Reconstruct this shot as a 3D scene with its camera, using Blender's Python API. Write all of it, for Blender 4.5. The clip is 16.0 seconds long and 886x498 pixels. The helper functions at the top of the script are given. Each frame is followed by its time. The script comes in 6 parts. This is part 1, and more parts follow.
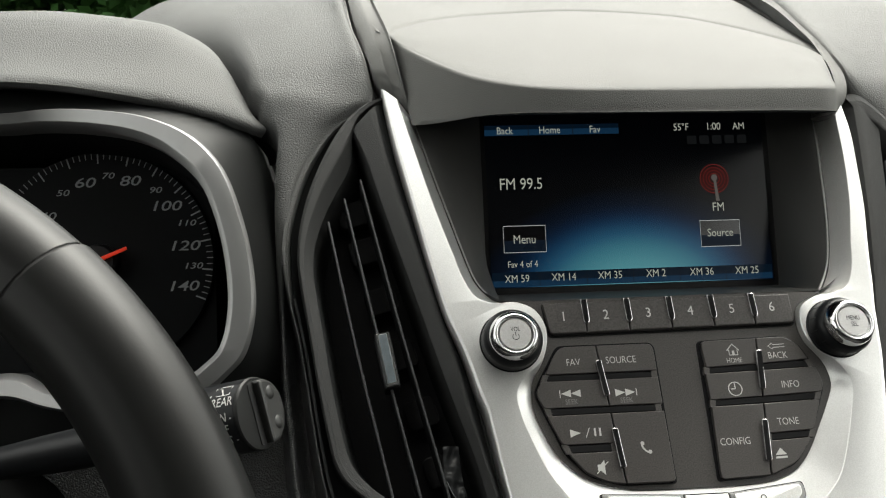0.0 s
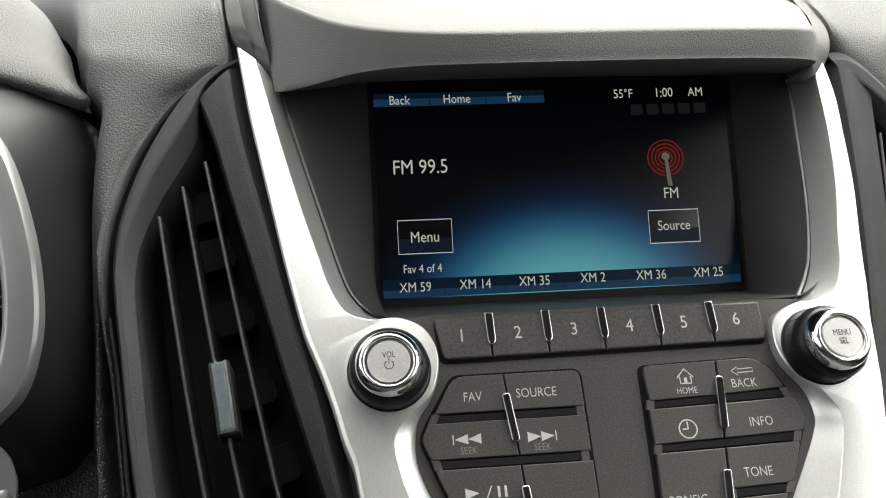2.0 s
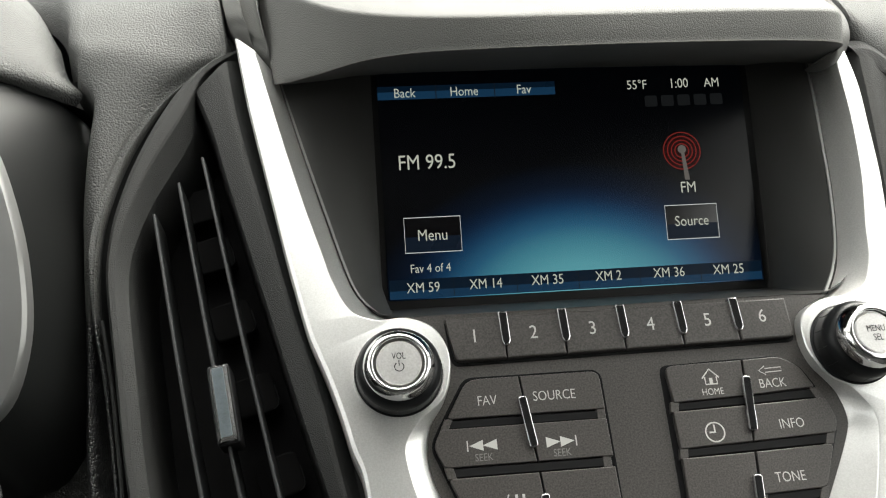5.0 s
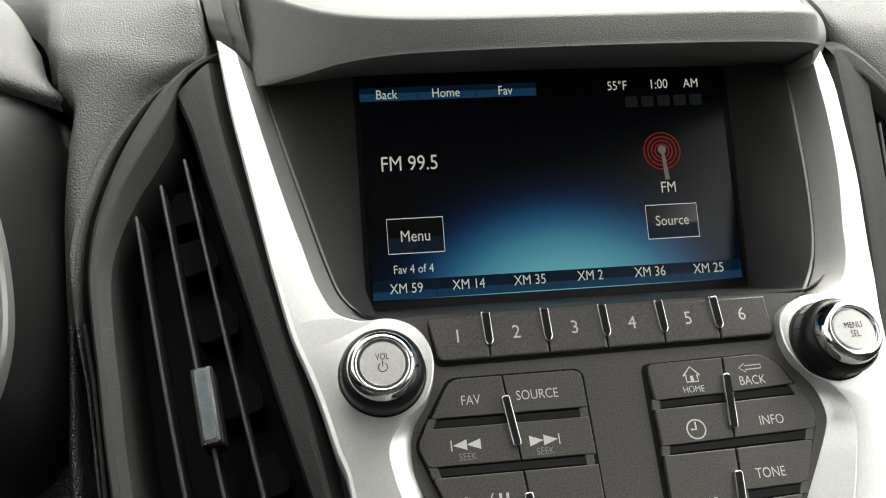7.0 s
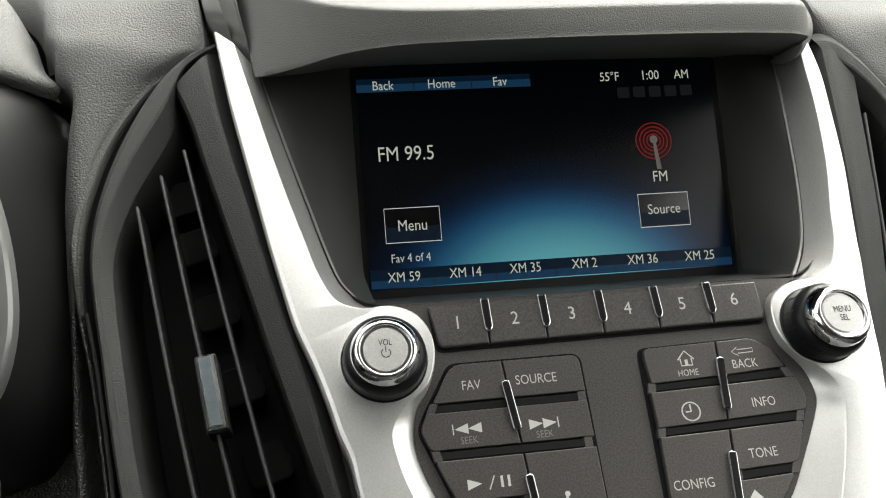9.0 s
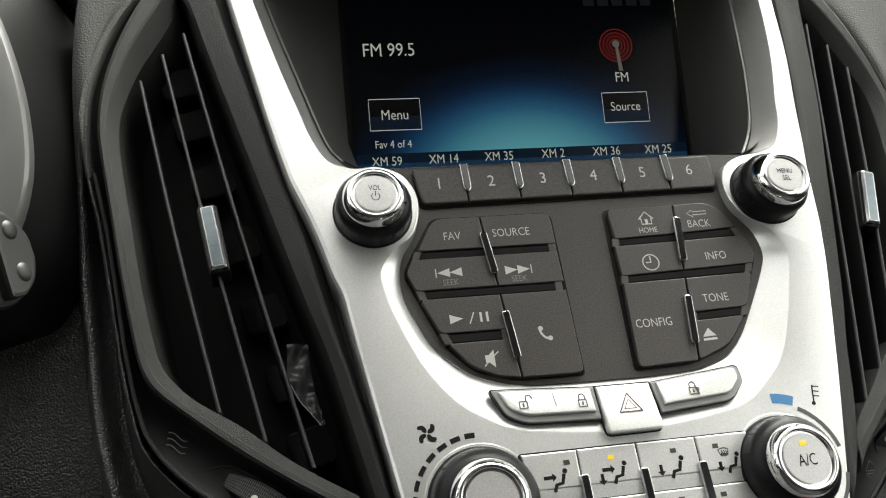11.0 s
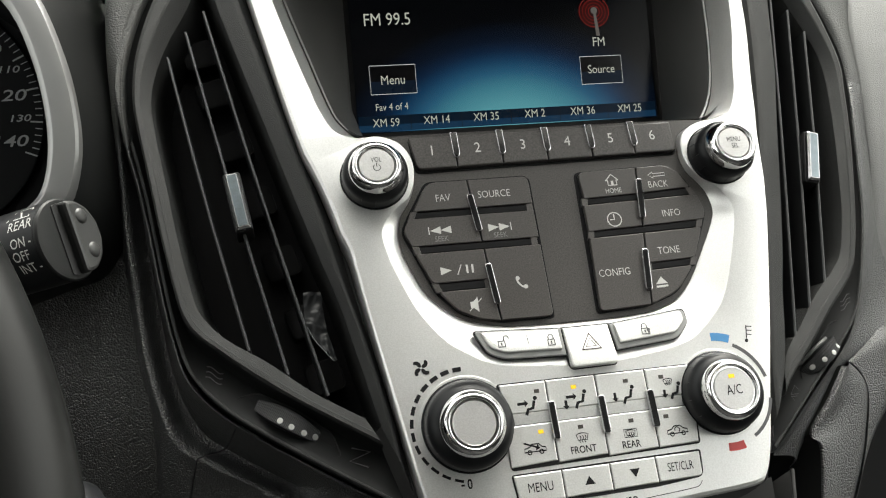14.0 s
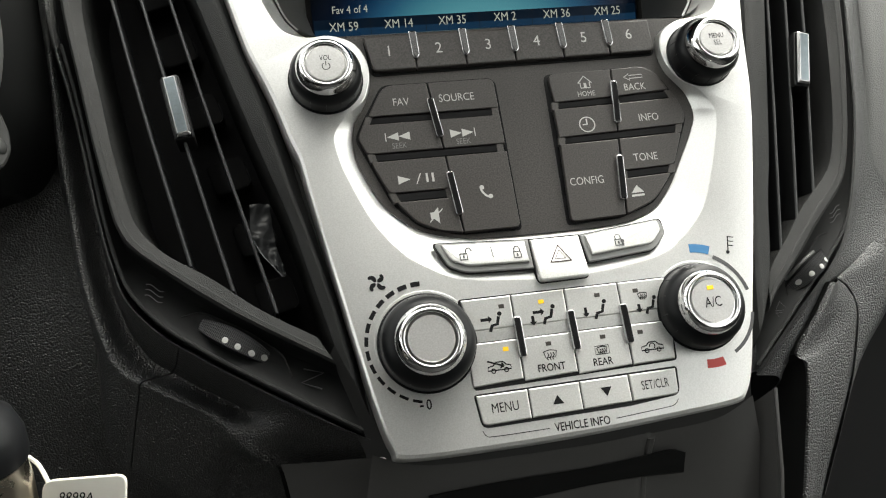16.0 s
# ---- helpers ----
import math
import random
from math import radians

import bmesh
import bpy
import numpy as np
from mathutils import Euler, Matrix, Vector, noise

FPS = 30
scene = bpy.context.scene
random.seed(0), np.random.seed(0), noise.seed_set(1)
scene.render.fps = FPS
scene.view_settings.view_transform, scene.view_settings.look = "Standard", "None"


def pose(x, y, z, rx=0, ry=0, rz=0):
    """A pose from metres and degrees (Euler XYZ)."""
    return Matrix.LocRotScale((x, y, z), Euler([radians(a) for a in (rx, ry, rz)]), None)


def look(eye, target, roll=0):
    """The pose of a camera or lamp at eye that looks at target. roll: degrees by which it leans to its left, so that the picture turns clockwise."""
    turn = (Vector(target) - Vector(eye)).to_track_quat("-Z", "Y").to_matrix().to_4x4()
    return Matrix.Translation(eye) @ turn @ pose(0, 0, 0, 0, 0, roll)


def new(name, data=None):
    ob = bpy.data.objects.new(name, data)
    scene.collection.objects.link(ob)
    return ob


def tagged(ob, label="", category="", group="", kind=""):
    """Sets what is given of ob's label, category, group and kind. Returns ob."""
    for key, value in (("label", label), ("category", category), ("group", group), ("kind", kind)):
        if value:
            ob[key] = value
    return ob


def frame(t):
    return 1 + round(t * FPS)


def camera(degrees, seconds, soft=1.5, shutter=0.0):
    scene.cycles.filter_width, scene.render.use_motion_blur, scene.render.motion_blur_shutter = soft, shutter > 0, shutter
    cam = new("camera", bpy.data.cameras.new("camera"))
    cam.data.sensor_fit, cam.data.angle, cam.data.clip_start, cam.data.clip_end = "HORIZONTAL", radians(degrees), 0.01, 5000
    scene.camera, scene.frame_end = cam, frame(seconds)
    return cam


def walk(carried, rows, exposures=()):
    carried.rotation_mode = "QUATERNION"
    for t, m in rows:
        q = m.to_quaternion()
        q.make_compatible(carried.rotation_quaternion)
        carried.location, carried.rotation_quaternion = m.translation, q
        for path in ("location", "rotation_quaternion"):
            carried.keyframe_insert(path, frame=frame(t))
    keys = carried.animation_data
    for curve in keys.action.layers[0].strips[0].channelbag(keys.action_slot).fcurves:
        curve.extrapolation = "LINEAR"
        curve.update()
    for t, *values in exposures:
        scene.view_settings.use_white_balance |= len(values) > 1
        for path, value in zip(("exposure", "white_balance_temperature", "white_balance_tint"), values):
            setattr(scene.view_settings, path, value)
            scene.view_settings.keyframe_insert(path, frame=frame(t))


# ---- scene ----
cam = camera(54.7, 16.0, soft=1.15)
PATH = [
    (0, (0.015, -0.001, 1.208), (0.15, 1.961, 0.844), -0.9),
    (0.5, (0.025, 0.043, 1.201), (0.215, 2.001, 0.838), -1.2),
    (1, (0.033, 0.087, 1.183), (0.198, 2.049, 0.829), -1.4),
    (1.5, (0.053, 0.099, 1.179), (0.196, 2.063, 0.828), -1.6),
    (2, (0.072, 0.094, 1.184), (0.222, 2.06, 0.845), -1.6),
    (2.5, (0.067, 0.102, 1.179), (0.236, 2.067, 0.85), -1.7),
    (3, (0.067, 0.103, 1.177), (0.234, 2.07, 0.859), -1.8),
    (3.5, (0.068, 0.104, 1.178), (0.224, 2.072, 0.861), -2.0),
    (3.7, (0.068, 0.102, 1.18), (0.221, 2.071, 0.863), -2.1),
    (5.8, (0.068, 0.113, 1.174), (0.244, 2.081, 0.864), -2.1),
    (6, (0.067, 0.112, 1.176), (0.25, 2.079, 0.866), -2.1),
    (6.5, (0.068, 0.114, 1.172), (0.256, 2.081, 0.86), -2.3),
    (7, (0.068, 0.108, 1.176), (0.266, 2.073, 0.865), -2.3),
    (7.5, (0.065, 0.113, 1.174), (0.278, 2.075, 0.853), -2.3),
    (8, (0.059, 0.107, 1.176), (0.278, 2.068, 0.847), -2.4),
    (10.3, (0.063, 0.1, 1.162), (0.331, 2.06, 0.871), -2.3),
    (10.5, (0.062, 0.093, 1.145), (0.337, 2.054, 0.865), -2.3),
    (10.7, (0.053, 0.083, 1.138), (0.359, 2.039, 0.857), -2.1),
    (11, (0.046, 0.068, 1.121), (0.375, 2.02, 0.833), -2.0),
    (11.2, (0.042, 0.071, 1.106), (0.396, 2.014, 0.785), -1.9),
    (11.5, (0.044, 0.068, 1.108), (0.372, 1.998, 0.699), -2.2),
    (12, (0.047, 0.053, 1.126), (0.367, 1.952, 0.587), -2.2),
    (12.5, (0.043, 0.035, 1.155), (0.363, 1.934, 0.615), -2.2),
    (13, (0.043, 0.021, 1.17), (0.359, 1.928, 0.66), -2.0),
    (13.5, (0.042, 0.015, 1.171), (0.357, 1.927, 0.678), -2.0),
    (14, (0.042, 0.02, 1.156), (0.357, 1.925, 0.634), -2.0),
    (14.5, (0.049, 0.026, 1.146), (0.359, 1.928, 0.61), -2.2),
    (15, (0.056, 0.033, 1.138), (0.362, 1.928, 0.575), -2.3),
    (15.5, (0.06, 0.035, 1.134), (0.368, 1.919, 0.539), -2.4),
    (16, (0.06, 0.038, 1.132), (0.372, 1.909, 0.498), -2.6),
]
EXPOSURES = [(0.0, 2.06, 6500, 6.5), (2.0, 2.53, 6500, 6.5), (4.5, 2.53, 6500, 6.5), (8.0, 2.57, 6500, 6.5), (11.0, 2.18, 6500, 6.5), (12.0, 2.16, 6500, 6.5), (13.5, 2.47, 6500, 6.5), (16.0, 2.32, 6500, 6.5)]
walk(cam, [(t, look(eye, target, roll)) for t, eye, target, roll in PATH], EXPOSURES)

# ---- world, sun and exposure ----
world = bpy.data.worlds.new("overcast_sky")
scene.world = world
world.use_nodes = True
_wn = world.node_tree.nodes
_wl = world.node_tree.links
_sky = _wn.new("ShaderNodeTexSky")
_sky.sky_type, _sky.sun_disc = "NISHITA", False
_sky.sun_elevation, _sky.sun_rotation = radians(62), radians(36)
_sky.air_density, _sky.dust_density = 1.0, 3.0
_hs = _wn.new("ShaderNodeHueSaturation")
_hs.inputs["Saturation"].default_value = 0.12
_wl.new(_sky.outputs[0], _hs.inputs["Color"])
_warm = _wn.new("ShaderNodeMix")
_warm.data_type, _warm.blend_type = "RGBA", "MULTIPLY"
_warm.inputs["Factor"].default_value = 1.0
_warm.inputs["B"].default_value = (1.03, 1.0, 0.925, 1)
_wl.new(_hs.outputs[0], _warm.inputs["A"])
_wl.new(_warm.outputs["Result"], _wn["Background"].inputs["Color"])
_wn["Background"].inputs["Strength"].default_value = 0.15
sun = new("sun", bpy.data.lights.new("sun", "SUN"))
sun.data.energy, sun.data.angle, sun.data.color = 0.8, radians(40), (1.0, 0.97, 0.92)
sun.matrix_world = look((0, 0, 8), (-0.55, -0.75, 6.2))

# ---- materials ----


def mat(name, base, rough=0.5, metal=0.0, spec=0.5, grain=None, bump=0.0, depth=0.0003, blotch=0.12, blotch_scale=25.0, emit=None, cells=None, coat=0.0, speck=0.0):
    """A procedural surface: base colour with soft blotches, optional fine noise grain or leather cells as relief."""
    m = bpy.data.materials.new(name)
    m.use_nodes = True
    n, l = m.node_tree.nodes, m.node_tree.links
    b = n["Principled BSDF"]
    b.inputs["Metallic"].default_value = metal
    b.inputs["Specular IOR Level"].default_value = spec
    b.inputs["Coat Weight"].default_value = coat
    b.inputs["Coat Roughness"].default_value = 0.15
    tc = n.new("ShaderNodeTexCoord")
    big = n.new("ShaderNodeTexNoise")
    big.inputs["Scale"].default_value = blotch_scale
    big.inputs["Detail"].default_value = 4
    l.new(tc.outputs["Object"], big.inputs["Vector"])
    mix = n.new("ShaderNodeMix")
    mix.data_type = "RGBA"
    mix.inputs["A"].default_value = (*[c * (1 - blotch) for c in base], 1)
    mix.inputs["B"].default_value = (*[min(1, c * (1 + blotch)) for c in base], 1)
    l.new(big.outputs["Fac"], mix.inputs["Factor"])
    colour = mix.outputs["Result"]
    if speck:
        fine = n.new("ShaderNodeTexNoise")
        fine.inputs["Scale"].default_value = 1700
        fine.inputs["Detail"].default_value = 2
        l.new(tc.outputs["Object"], fine.inputs["Vector"])
        wide = n.new("ShaderNodeMapRange")
        wide.inputs["From Min"].default_value, wide.inputs["From Max"].default_value = 0.32, 0.68
        l.new(fine.outputs["Fac"], wide.inputs["Value"])
        m2 = n.new("ShaderNodeMix")
        m2.data_type, m2.blend_type = "RGBA", "OVERLAY"
        m2.inputs["Factor"].default_value = speck
        l.new(colour, m2.inputs["A"])
        l.new(wide.outputs["Result"], m2.inputs["B"])
        colour = m2.outputs["Result"]
    l.new(colour, b.inputs["Base Color"])
    rr = n.new("ShaderNodeMapRange")
    rr.inputs["To Min"].default_value = max(0.02, rough * 0.85)
    rr.inputs["To Max"].default_value = min(1, rough * 1.15)
    l.new(big.outputs["Fac"], rr.inputs["Value"])
    l.new(rr.outputs["Result"], b.inputs["Roughness"])
    if grain or cells:
        if cells:
            t = n.new("ShaderNodeTexVoronoi")
            t.feature = "F1"
            t.inputs["Scale"].default_value = cells
            warp = n.new("ShaderNodeTexNoise")
            warp.inputs["Scale"].default_value = cells * 0.6
            l.new(tc.outputs["Object"], warp.inputs["Vector"])
            add = n.new("ShaderNodeVectorMath")
            add.operation = "MULTIPLY_ADD"
            add.inputs[1].default_value = (0.00022, 0.00022, 0.00022)
            l.new(warp.outputs["Color"], add.inputs[0])
            l.new(tc.outputs["Object"], add.inputs[2])
            l.new(add.outputs["Vector"], t.inputs["Vector"])
            sq = n.new("ShaderNodeMath")
            sq.operation = "POWER"
            sq.inputs[1].default_value = 1.7
            l.new(t.outputs["Distance"], sq.inputs[0])
            out = sq.outputs[0]
        else:
            t = n.new("ShaderNodeTexNoise")
            t.inputs["Scale"].default_value = grain
            t.inputs["Detail"].default_value = 3
            l.new(tc.outputs["Object"], t.inputs["Vector"])
            out = t.outputs["Fac"]
        bp = n.new("ShaderNodeBump")
        bp.inputs["Strength"].default_value = bump
        bp.inputs["Distance"].default_value = depth
        bp.invert = bool(cells)
        l.new(out, bp.inputs["Height"])
        l.new(bp.outputs["Normal"], b.inputs["Normal"])
    if emit:
        b.inputs["Emission Color"].default_value = (*emit[:3], 1)
        b.inputs["Emission Strength"].default_value = emit[3]
    return m


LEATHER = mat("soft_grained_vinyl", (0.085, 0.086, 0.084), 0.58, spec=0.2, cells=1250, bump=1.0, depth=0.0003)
# Hard lower plastic; its dark base also paints shade onto the lower pads.
HARDSHADE = mat("hard_shaded_plastic", (0.026, 0.0266, 0.0268), 0.34, spec=1.0, cells=1150, bump=1.0, depth=0.00055)
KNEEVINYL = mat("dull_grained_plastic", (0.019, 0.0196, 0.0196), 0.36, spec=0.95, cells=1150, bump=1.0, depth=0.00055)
# Base lifted to grey in place of light falling on the cover.
COVERVINYL = mat("brightened_vinyl", (0.22, 0.22, 0.216), 0.55, spec=0.4, cells=1700, bump=0.6, depth=0.0003)
# Near-black, almost no sheen: puts the dark of recesses into the colour.
VOID = mat("unlit_black", (0.013, 0.013, 0.0135), 0.7, spec=0.08)
SMOOTHVINYL = mat("fine_grained_vinyl", (0.115, 0.1145, 0.110), 0.66, spec=0.25, cells=2100, bump=0.5, depth=0.0003)
FRAME = mat("moulded_grey_plastic", (0.027, 0.0277, 0.0274), 0.55, spec=0.2, cells=2500, bump=0.6, depth=0.0003)
CLUSTERTRIM = mat("satin_grey_cluster_plastic", (0.008, 0.0085, 0.0085), 0.45, spec=0.18, grain=1800, bump=0.15, depth=0.0002)
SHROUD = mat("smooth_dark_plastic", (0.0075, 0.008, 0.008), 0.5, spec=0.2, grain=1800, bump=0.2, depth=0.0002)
BLACK = mat("black_plastic", (0.011, 0.011, 0.0115), 0.5, spec=0.25)
POCKET = mat("satin_pocket_plastic", (0.07, 0.069, 0.068), 0.3, spec=0.8, grain=300, bump=0.03, depth=0.0003)
FILM = mat("clear_plastic_scrap", (0.009, 0.0095, 0.01), 0.34, spec=0.1)
# Pale colour for the glint along the film.
FILMGLINT = mat("film_glint", (0.10, 0.105, 0.11), 0.3, spec=0.4)
GLOSS = mat("gloss_black", (0.011, 0.011, 0.012), 0.2, spec=0.25)
INLAY = mat("gloss_black_inlay", (0.012, 0.012, 0.013), 0.1, spec=0.7)
# Base and sheen cut down to paint in the shade under the hood.
SPOKE = mat("shaded_black_plastic", (0.002, 0.0021, 0.0021), 0.7, spec=0.05)
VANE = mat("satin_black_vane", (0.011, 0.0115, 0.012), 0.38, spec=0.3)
SILVER = mat("satin_silver_paint", (0.71, 0.71, 0.70), 0.33, metal=0.68, grain=2600, bump=0.16, depth=0.0001, blotch=0.03, speck=0.16, coat=0.15)
SILVERBTN = mat("silver_button_paint", (0.63, 0.63, 0.615), 0.38, metal=0.55, blotch=0.03, grain=2600, bump=0.12, depth=0.0001, speck=0.16)
RINGSILVER = mat("cluster_silver", (0.28, 0.28, 0.28), 0.4, metal=0.75, blotch=0.05)
PANEL = mat("dark_bronze_grey_paint", (0.044, 0.040, 0.037), 0.5, grain=1700, bump=0.25, depth=0.0001, blotch=0.06, speck=0.42)
BUTTON = mat("dark_bronze_button", (0.049, 0.0445, 0.0415), 0.45, grain=1700, bump=0.25, depth=0.0001, blotch=0.06, speck=0.42)
RECESS = mat("screen_surround_plastic", (0.045, 0.045, 0.0435), 0.45, grain=2200, bump=0.15, depth=0.0002)
CHROME = mat("chrome", (0.74, 0.74, 0.74), 0.1, metal=1.0, blotch=0.02)
TABCHROME = mat("scuffed_chrome", (0.55, 0.55, 0.56), 0.22, metal=1.0, blotch=0.15, blotch_scale=250)
TABFACE = mat("blue_grey_gloss", (0.19, 0.225, 0.245), 0.18, metal=0.55, blotch=0.35, blotch_scale=300, speck=0.15)
KNOB = mat("knob_black", (0.009, 0.0095, 0.0105), 0.36, spec=0.18)
CAP = mat("brushed_silver_cap", (0.53, 0.525, 0.52), 0.36, metal=0.6, blotch=0.04, speck=0.1)
PRINT = mat("white_print", (0.50, 0.50, 0.48), 0.6, blotch=0.05)
DIMPRINT = mat("faded_print", (0.20, 0.20, 0.19), 0.6, blotch=0.1)
DARKPRINT = mat("dark_print", (0.008, 0.008, 0.009), 0.6, spec=0.15)
# Silver darkened in its base colour to give the ledge its shade.
LEDGE = mat("shaded_ledge_grey", (0.21, 0.21, 0.205), 0.5, metal=0.2, blotch=0.04)
KEYRIM = mat("satin_grey_key_rim", (0.27, 0.27, 0.265), 0.5, metal=0.25, blotch=0.04)
GREYPRINT = mat("grey_print", (0.07, 0.07, 0.073), 0.55)
BLUEMARK = mat("blue_mark", (0.05, 0.20, 0.42), 0.45, blotch=0.05)
REDMARK = mat("red_mark", (0.60, 0.075, 0.07), 0.45, blotch=0.05)
AMBER = mat("amber_led", (0.76, 0.45, 0.012), 0.4, emit=(1.0, 0.58, 0.02, 0.08))
LEDOFF = mat("dark_led", (0.05, 0.045, 0.04), 0.3)
GAUGE = mat("gauge_black", (0.006, 0.0065, 0.007), 0.6, spec=0.1)
GAUGEPRINT = mat("gauge_print", (0.25, 0.26, 0.26), 0.6, blotch=0.04)
NEEDLE = mat("red_needle", (0.55, 0.03, 0.01), 0.45, emit=(1, 0.05, 0.01, 0.05))
WHEELSKIN = mat("worn_wheel_leather", (0.005, 0.0052, 0.005), 0.38, spec=0.24, grain=700, bump=0.08, depth=0.0003)
STITCH = mat("dark_thread", (0.02, 0.02, 0.02), 0.8)
TAG = mat("white_card", (0.74, 0.72, 0.66), 0.55, blotch=0.06, blotch_scale=90)
KEYMETAL = mat("ignition_metal", (0.42, 0.38, 0.31), 0.28, metal=1.0, blotch=0.2, blotch_scale=120)
HEADLINER = mat("headliner_cloth", (0.62, 0.61, 0.59), 0.9, grain=900, bump=0.2)
DOORTRIM = mat("door_trim", (0.06, 0.06, 0.06), 0.6, cells=600, bump=0.3)
CARPET = mat("carpet", (0.03, 0.03, 0.03), 0.95, grain=700, bump=0.8, depth=0.002)
ASPHALT = mat("asphalt", (0.06, 0.06, 0.06), 0.9, grain=60, bump=0.5, depth=0.01, blotch=0.25, blotch_scale=0.8)
BARK = mat("bark", (0.10, 0.07, 0.05), 0.9, grain=30, bump=0.8, depth=0.02)
LEAF = mat("leaf", (0.022, 0.075, 0.010), 0.6, blotch=0.5, blotch_scale=2)


def glow(name, colour, strength):
    m = mat(name, (0.004, 0.005, 0.006), 0.28, spec=0.12)
    b = m.node_tree.nodes["Principled BSDF"]
    b.inputs["Emission Color"].default_value = (*colour, 1)
    b.inputs["Emission Strength"].default_value = strength
    return m


LCDTEXT = glow("lcd_white", (0.82, 0.84, 0.72), 0.088)
LCDDIM = glow("lcd_dim", (0.30, 0.32, 0.34), 0.004)
LCDGLOW = glow("lcd_red_glow", (0.30, 0.01, 0.01), 0.006)
LCDLINE = glow("lcd_line", (0.65, 0.68, 0.66), 0.13)
LCDBAR = glow("lcd_bar", (0.02, 0.09, 0.20), 0.055)
LCDBARLOW = glow("lcd_bar_dark", (0.01, 0.04, 0.09), 0.03)
LCDRED = glow("lcd_red", (0.55, 0.04, 0.03), 0.05)
LCDSTEEL = glow("lcd_steel", (0.45, 0.40, 0.36), 0.04)


def lcd_background():
    """Dark screen with a teal and blue dome of light rising from its lower edge."""
    m = mat("lcd_background", (0.004, 0.004, 0.005), 0.22, spec=0.24)
    n, l = m.node_tree.nodes, m.node_tree.links
    b = n["Principled BSDF"]
    tc = n.new("ShaderNodeTexCoord")
    mp = n.new("ShaderNodeMapping")
    mp.vector_type = "TEXTURE"
    mp.inputs["Location"].default_value = (-0.004, -0.068, 0)
    mp.inputs["Scale"].default_value = (0.095, 0.067, 1)
    l.new(tc.outputs["Object"], mp.inputs["Vector"])
    ln = n.new("ShaderNodeVectorMath")
    ln.operation = "LENGTH"
    l.new(mp.outputs[0], ln.inputs[0])
    ramp = n.new("ShaderNodeValToRGB")
    ramp.color_ramp.interpolation = "LINEAR"
    e = ramp.color_ramp.elements
    e[0].position, e[0].color = 0.10, (0.085, 0.25, 0.28, 1)
    e[1].position, e[1].color = 0.97, (0.0002, 0.0003, 0.0005, 1)
    for p, c in ((0.32, (0.062, 0.205, 0.24, 1)), (0.46, (0.034, 0.135, 0.18, 1)), (0.57, (0.013, 0.064, 0.118, 1)), (0.67, (0.004, 0.025, 0.06, 1)), (0.74, (0.0015, 0.0092, 0.026, 1)), (0.82, (0.0006, 0.003, 0.009, 1))):
        k = e.new(p)
        k.color = c
    l.new(ln.outputs["Value"], ramp.inputs["Fac"])
    l.new(ramp.outputs["Color"], b.inputs["Emission Color"])
    b.inputs["Emission Strength"].default_value = 0.228
    return m


LCDBACK = lcd_background()
# Paler copy of the vane black, painting highlights on vane and flap edges.
VANEGLINT = mat("vane_glint", (0.032, 0.033, 0.034), 0.33, spec=0.4)
GRIP = mat("soft_grey_grip", (0.020, 0.0205, 0.020), 0.4, spec=0.45, grain=1500, bump=0.15, depth=0.0002)
KNURL = mat("knurled_black", (0.06, 0.061, 0.062), 0.4, spec=0.5)

# ---- shape helpers; lengths in millimetres in the frame of each thing ----
FACE = pose(0.158, 0.371, 1.05, 90 - 33.8, 0, 1.0)
SCREEN = pose(0.158, 0.4735, 1.156, 90 - 17, 0, 1.0)
RINGS = pose(-0.1, 0.415, 1.13, 90 - 20, 0, 0)
DIAL = pose(-0.1062, 0.4675, 1.1258, 90 - 12, 0, 0) @ Matrix.Scale(1.052, 4)
WORLD_MM = pose(0, 0, 0)


def thing(name, m, label, category, group="", kind=""):
    ob = new(name)
    ob.empty_display_size = 0.02
    ob.matrix_world = m
    return tagged(ob, label, category, group, kind)


def part(name, bm, material, parent, label="", angle=22):
    """One bmesh, in millimetres, as one mesh object under its thing or part."""
    bmesh.ops.recalc_face_normals(bm, faces=bm.faces[:])
    me = bpy.data.meshes.new(name)
    for v in bm.verts:
        v.co *= 0.001
    bm.to_mesh(me)
    bm.free()
    me.polygons.foreach_set("use_smooth", [True] * len(me.polygons))
    me.set_sharp_from_angle(angle=radians(angle))
    me.materials.append(material)
    ob = new(name, me)
    ob.parent = parent
    if label:
        ob["label"] = label
    return ob


def single(name, bm, material, m, label, category, kind="", angle=30):
    ob = part(name, bm, material, None, angle=angle)
    ob.matrix_world = m
    return tagged(ob, label, category, "", kind)


def glide(pts, n=6, closed=False):
    """Catmull-Rom through the points (any dimension), n steps a span."""
    a = np.array(pts, float)
    k = len(a)
    out = []
    for i in range(k if closed else k - 1):
        if closed:
            p0, p1, p2, p3 = a[i - 1], a[i], a[(i + 1) % k], a[(i + 2) % k]
        else:
            p0, p1, p2, p3 = a[max(i - 1, 0)], a[i], a[i + 1], a[min(i + 2, k - 1)]
        for j in range(n):
            t = j / n
            out.append(0.5 * (2 * p1 + (p2 - p0) * t + (2 * p0 - 5 * p1 + 4 * p2 - p3) * t * t + (3 * p1 - p0 - 3 * p2 + p3) * t ** 3))
    if not closed:
        out.append(a[-1])
    return [tuple(p) for p in out]


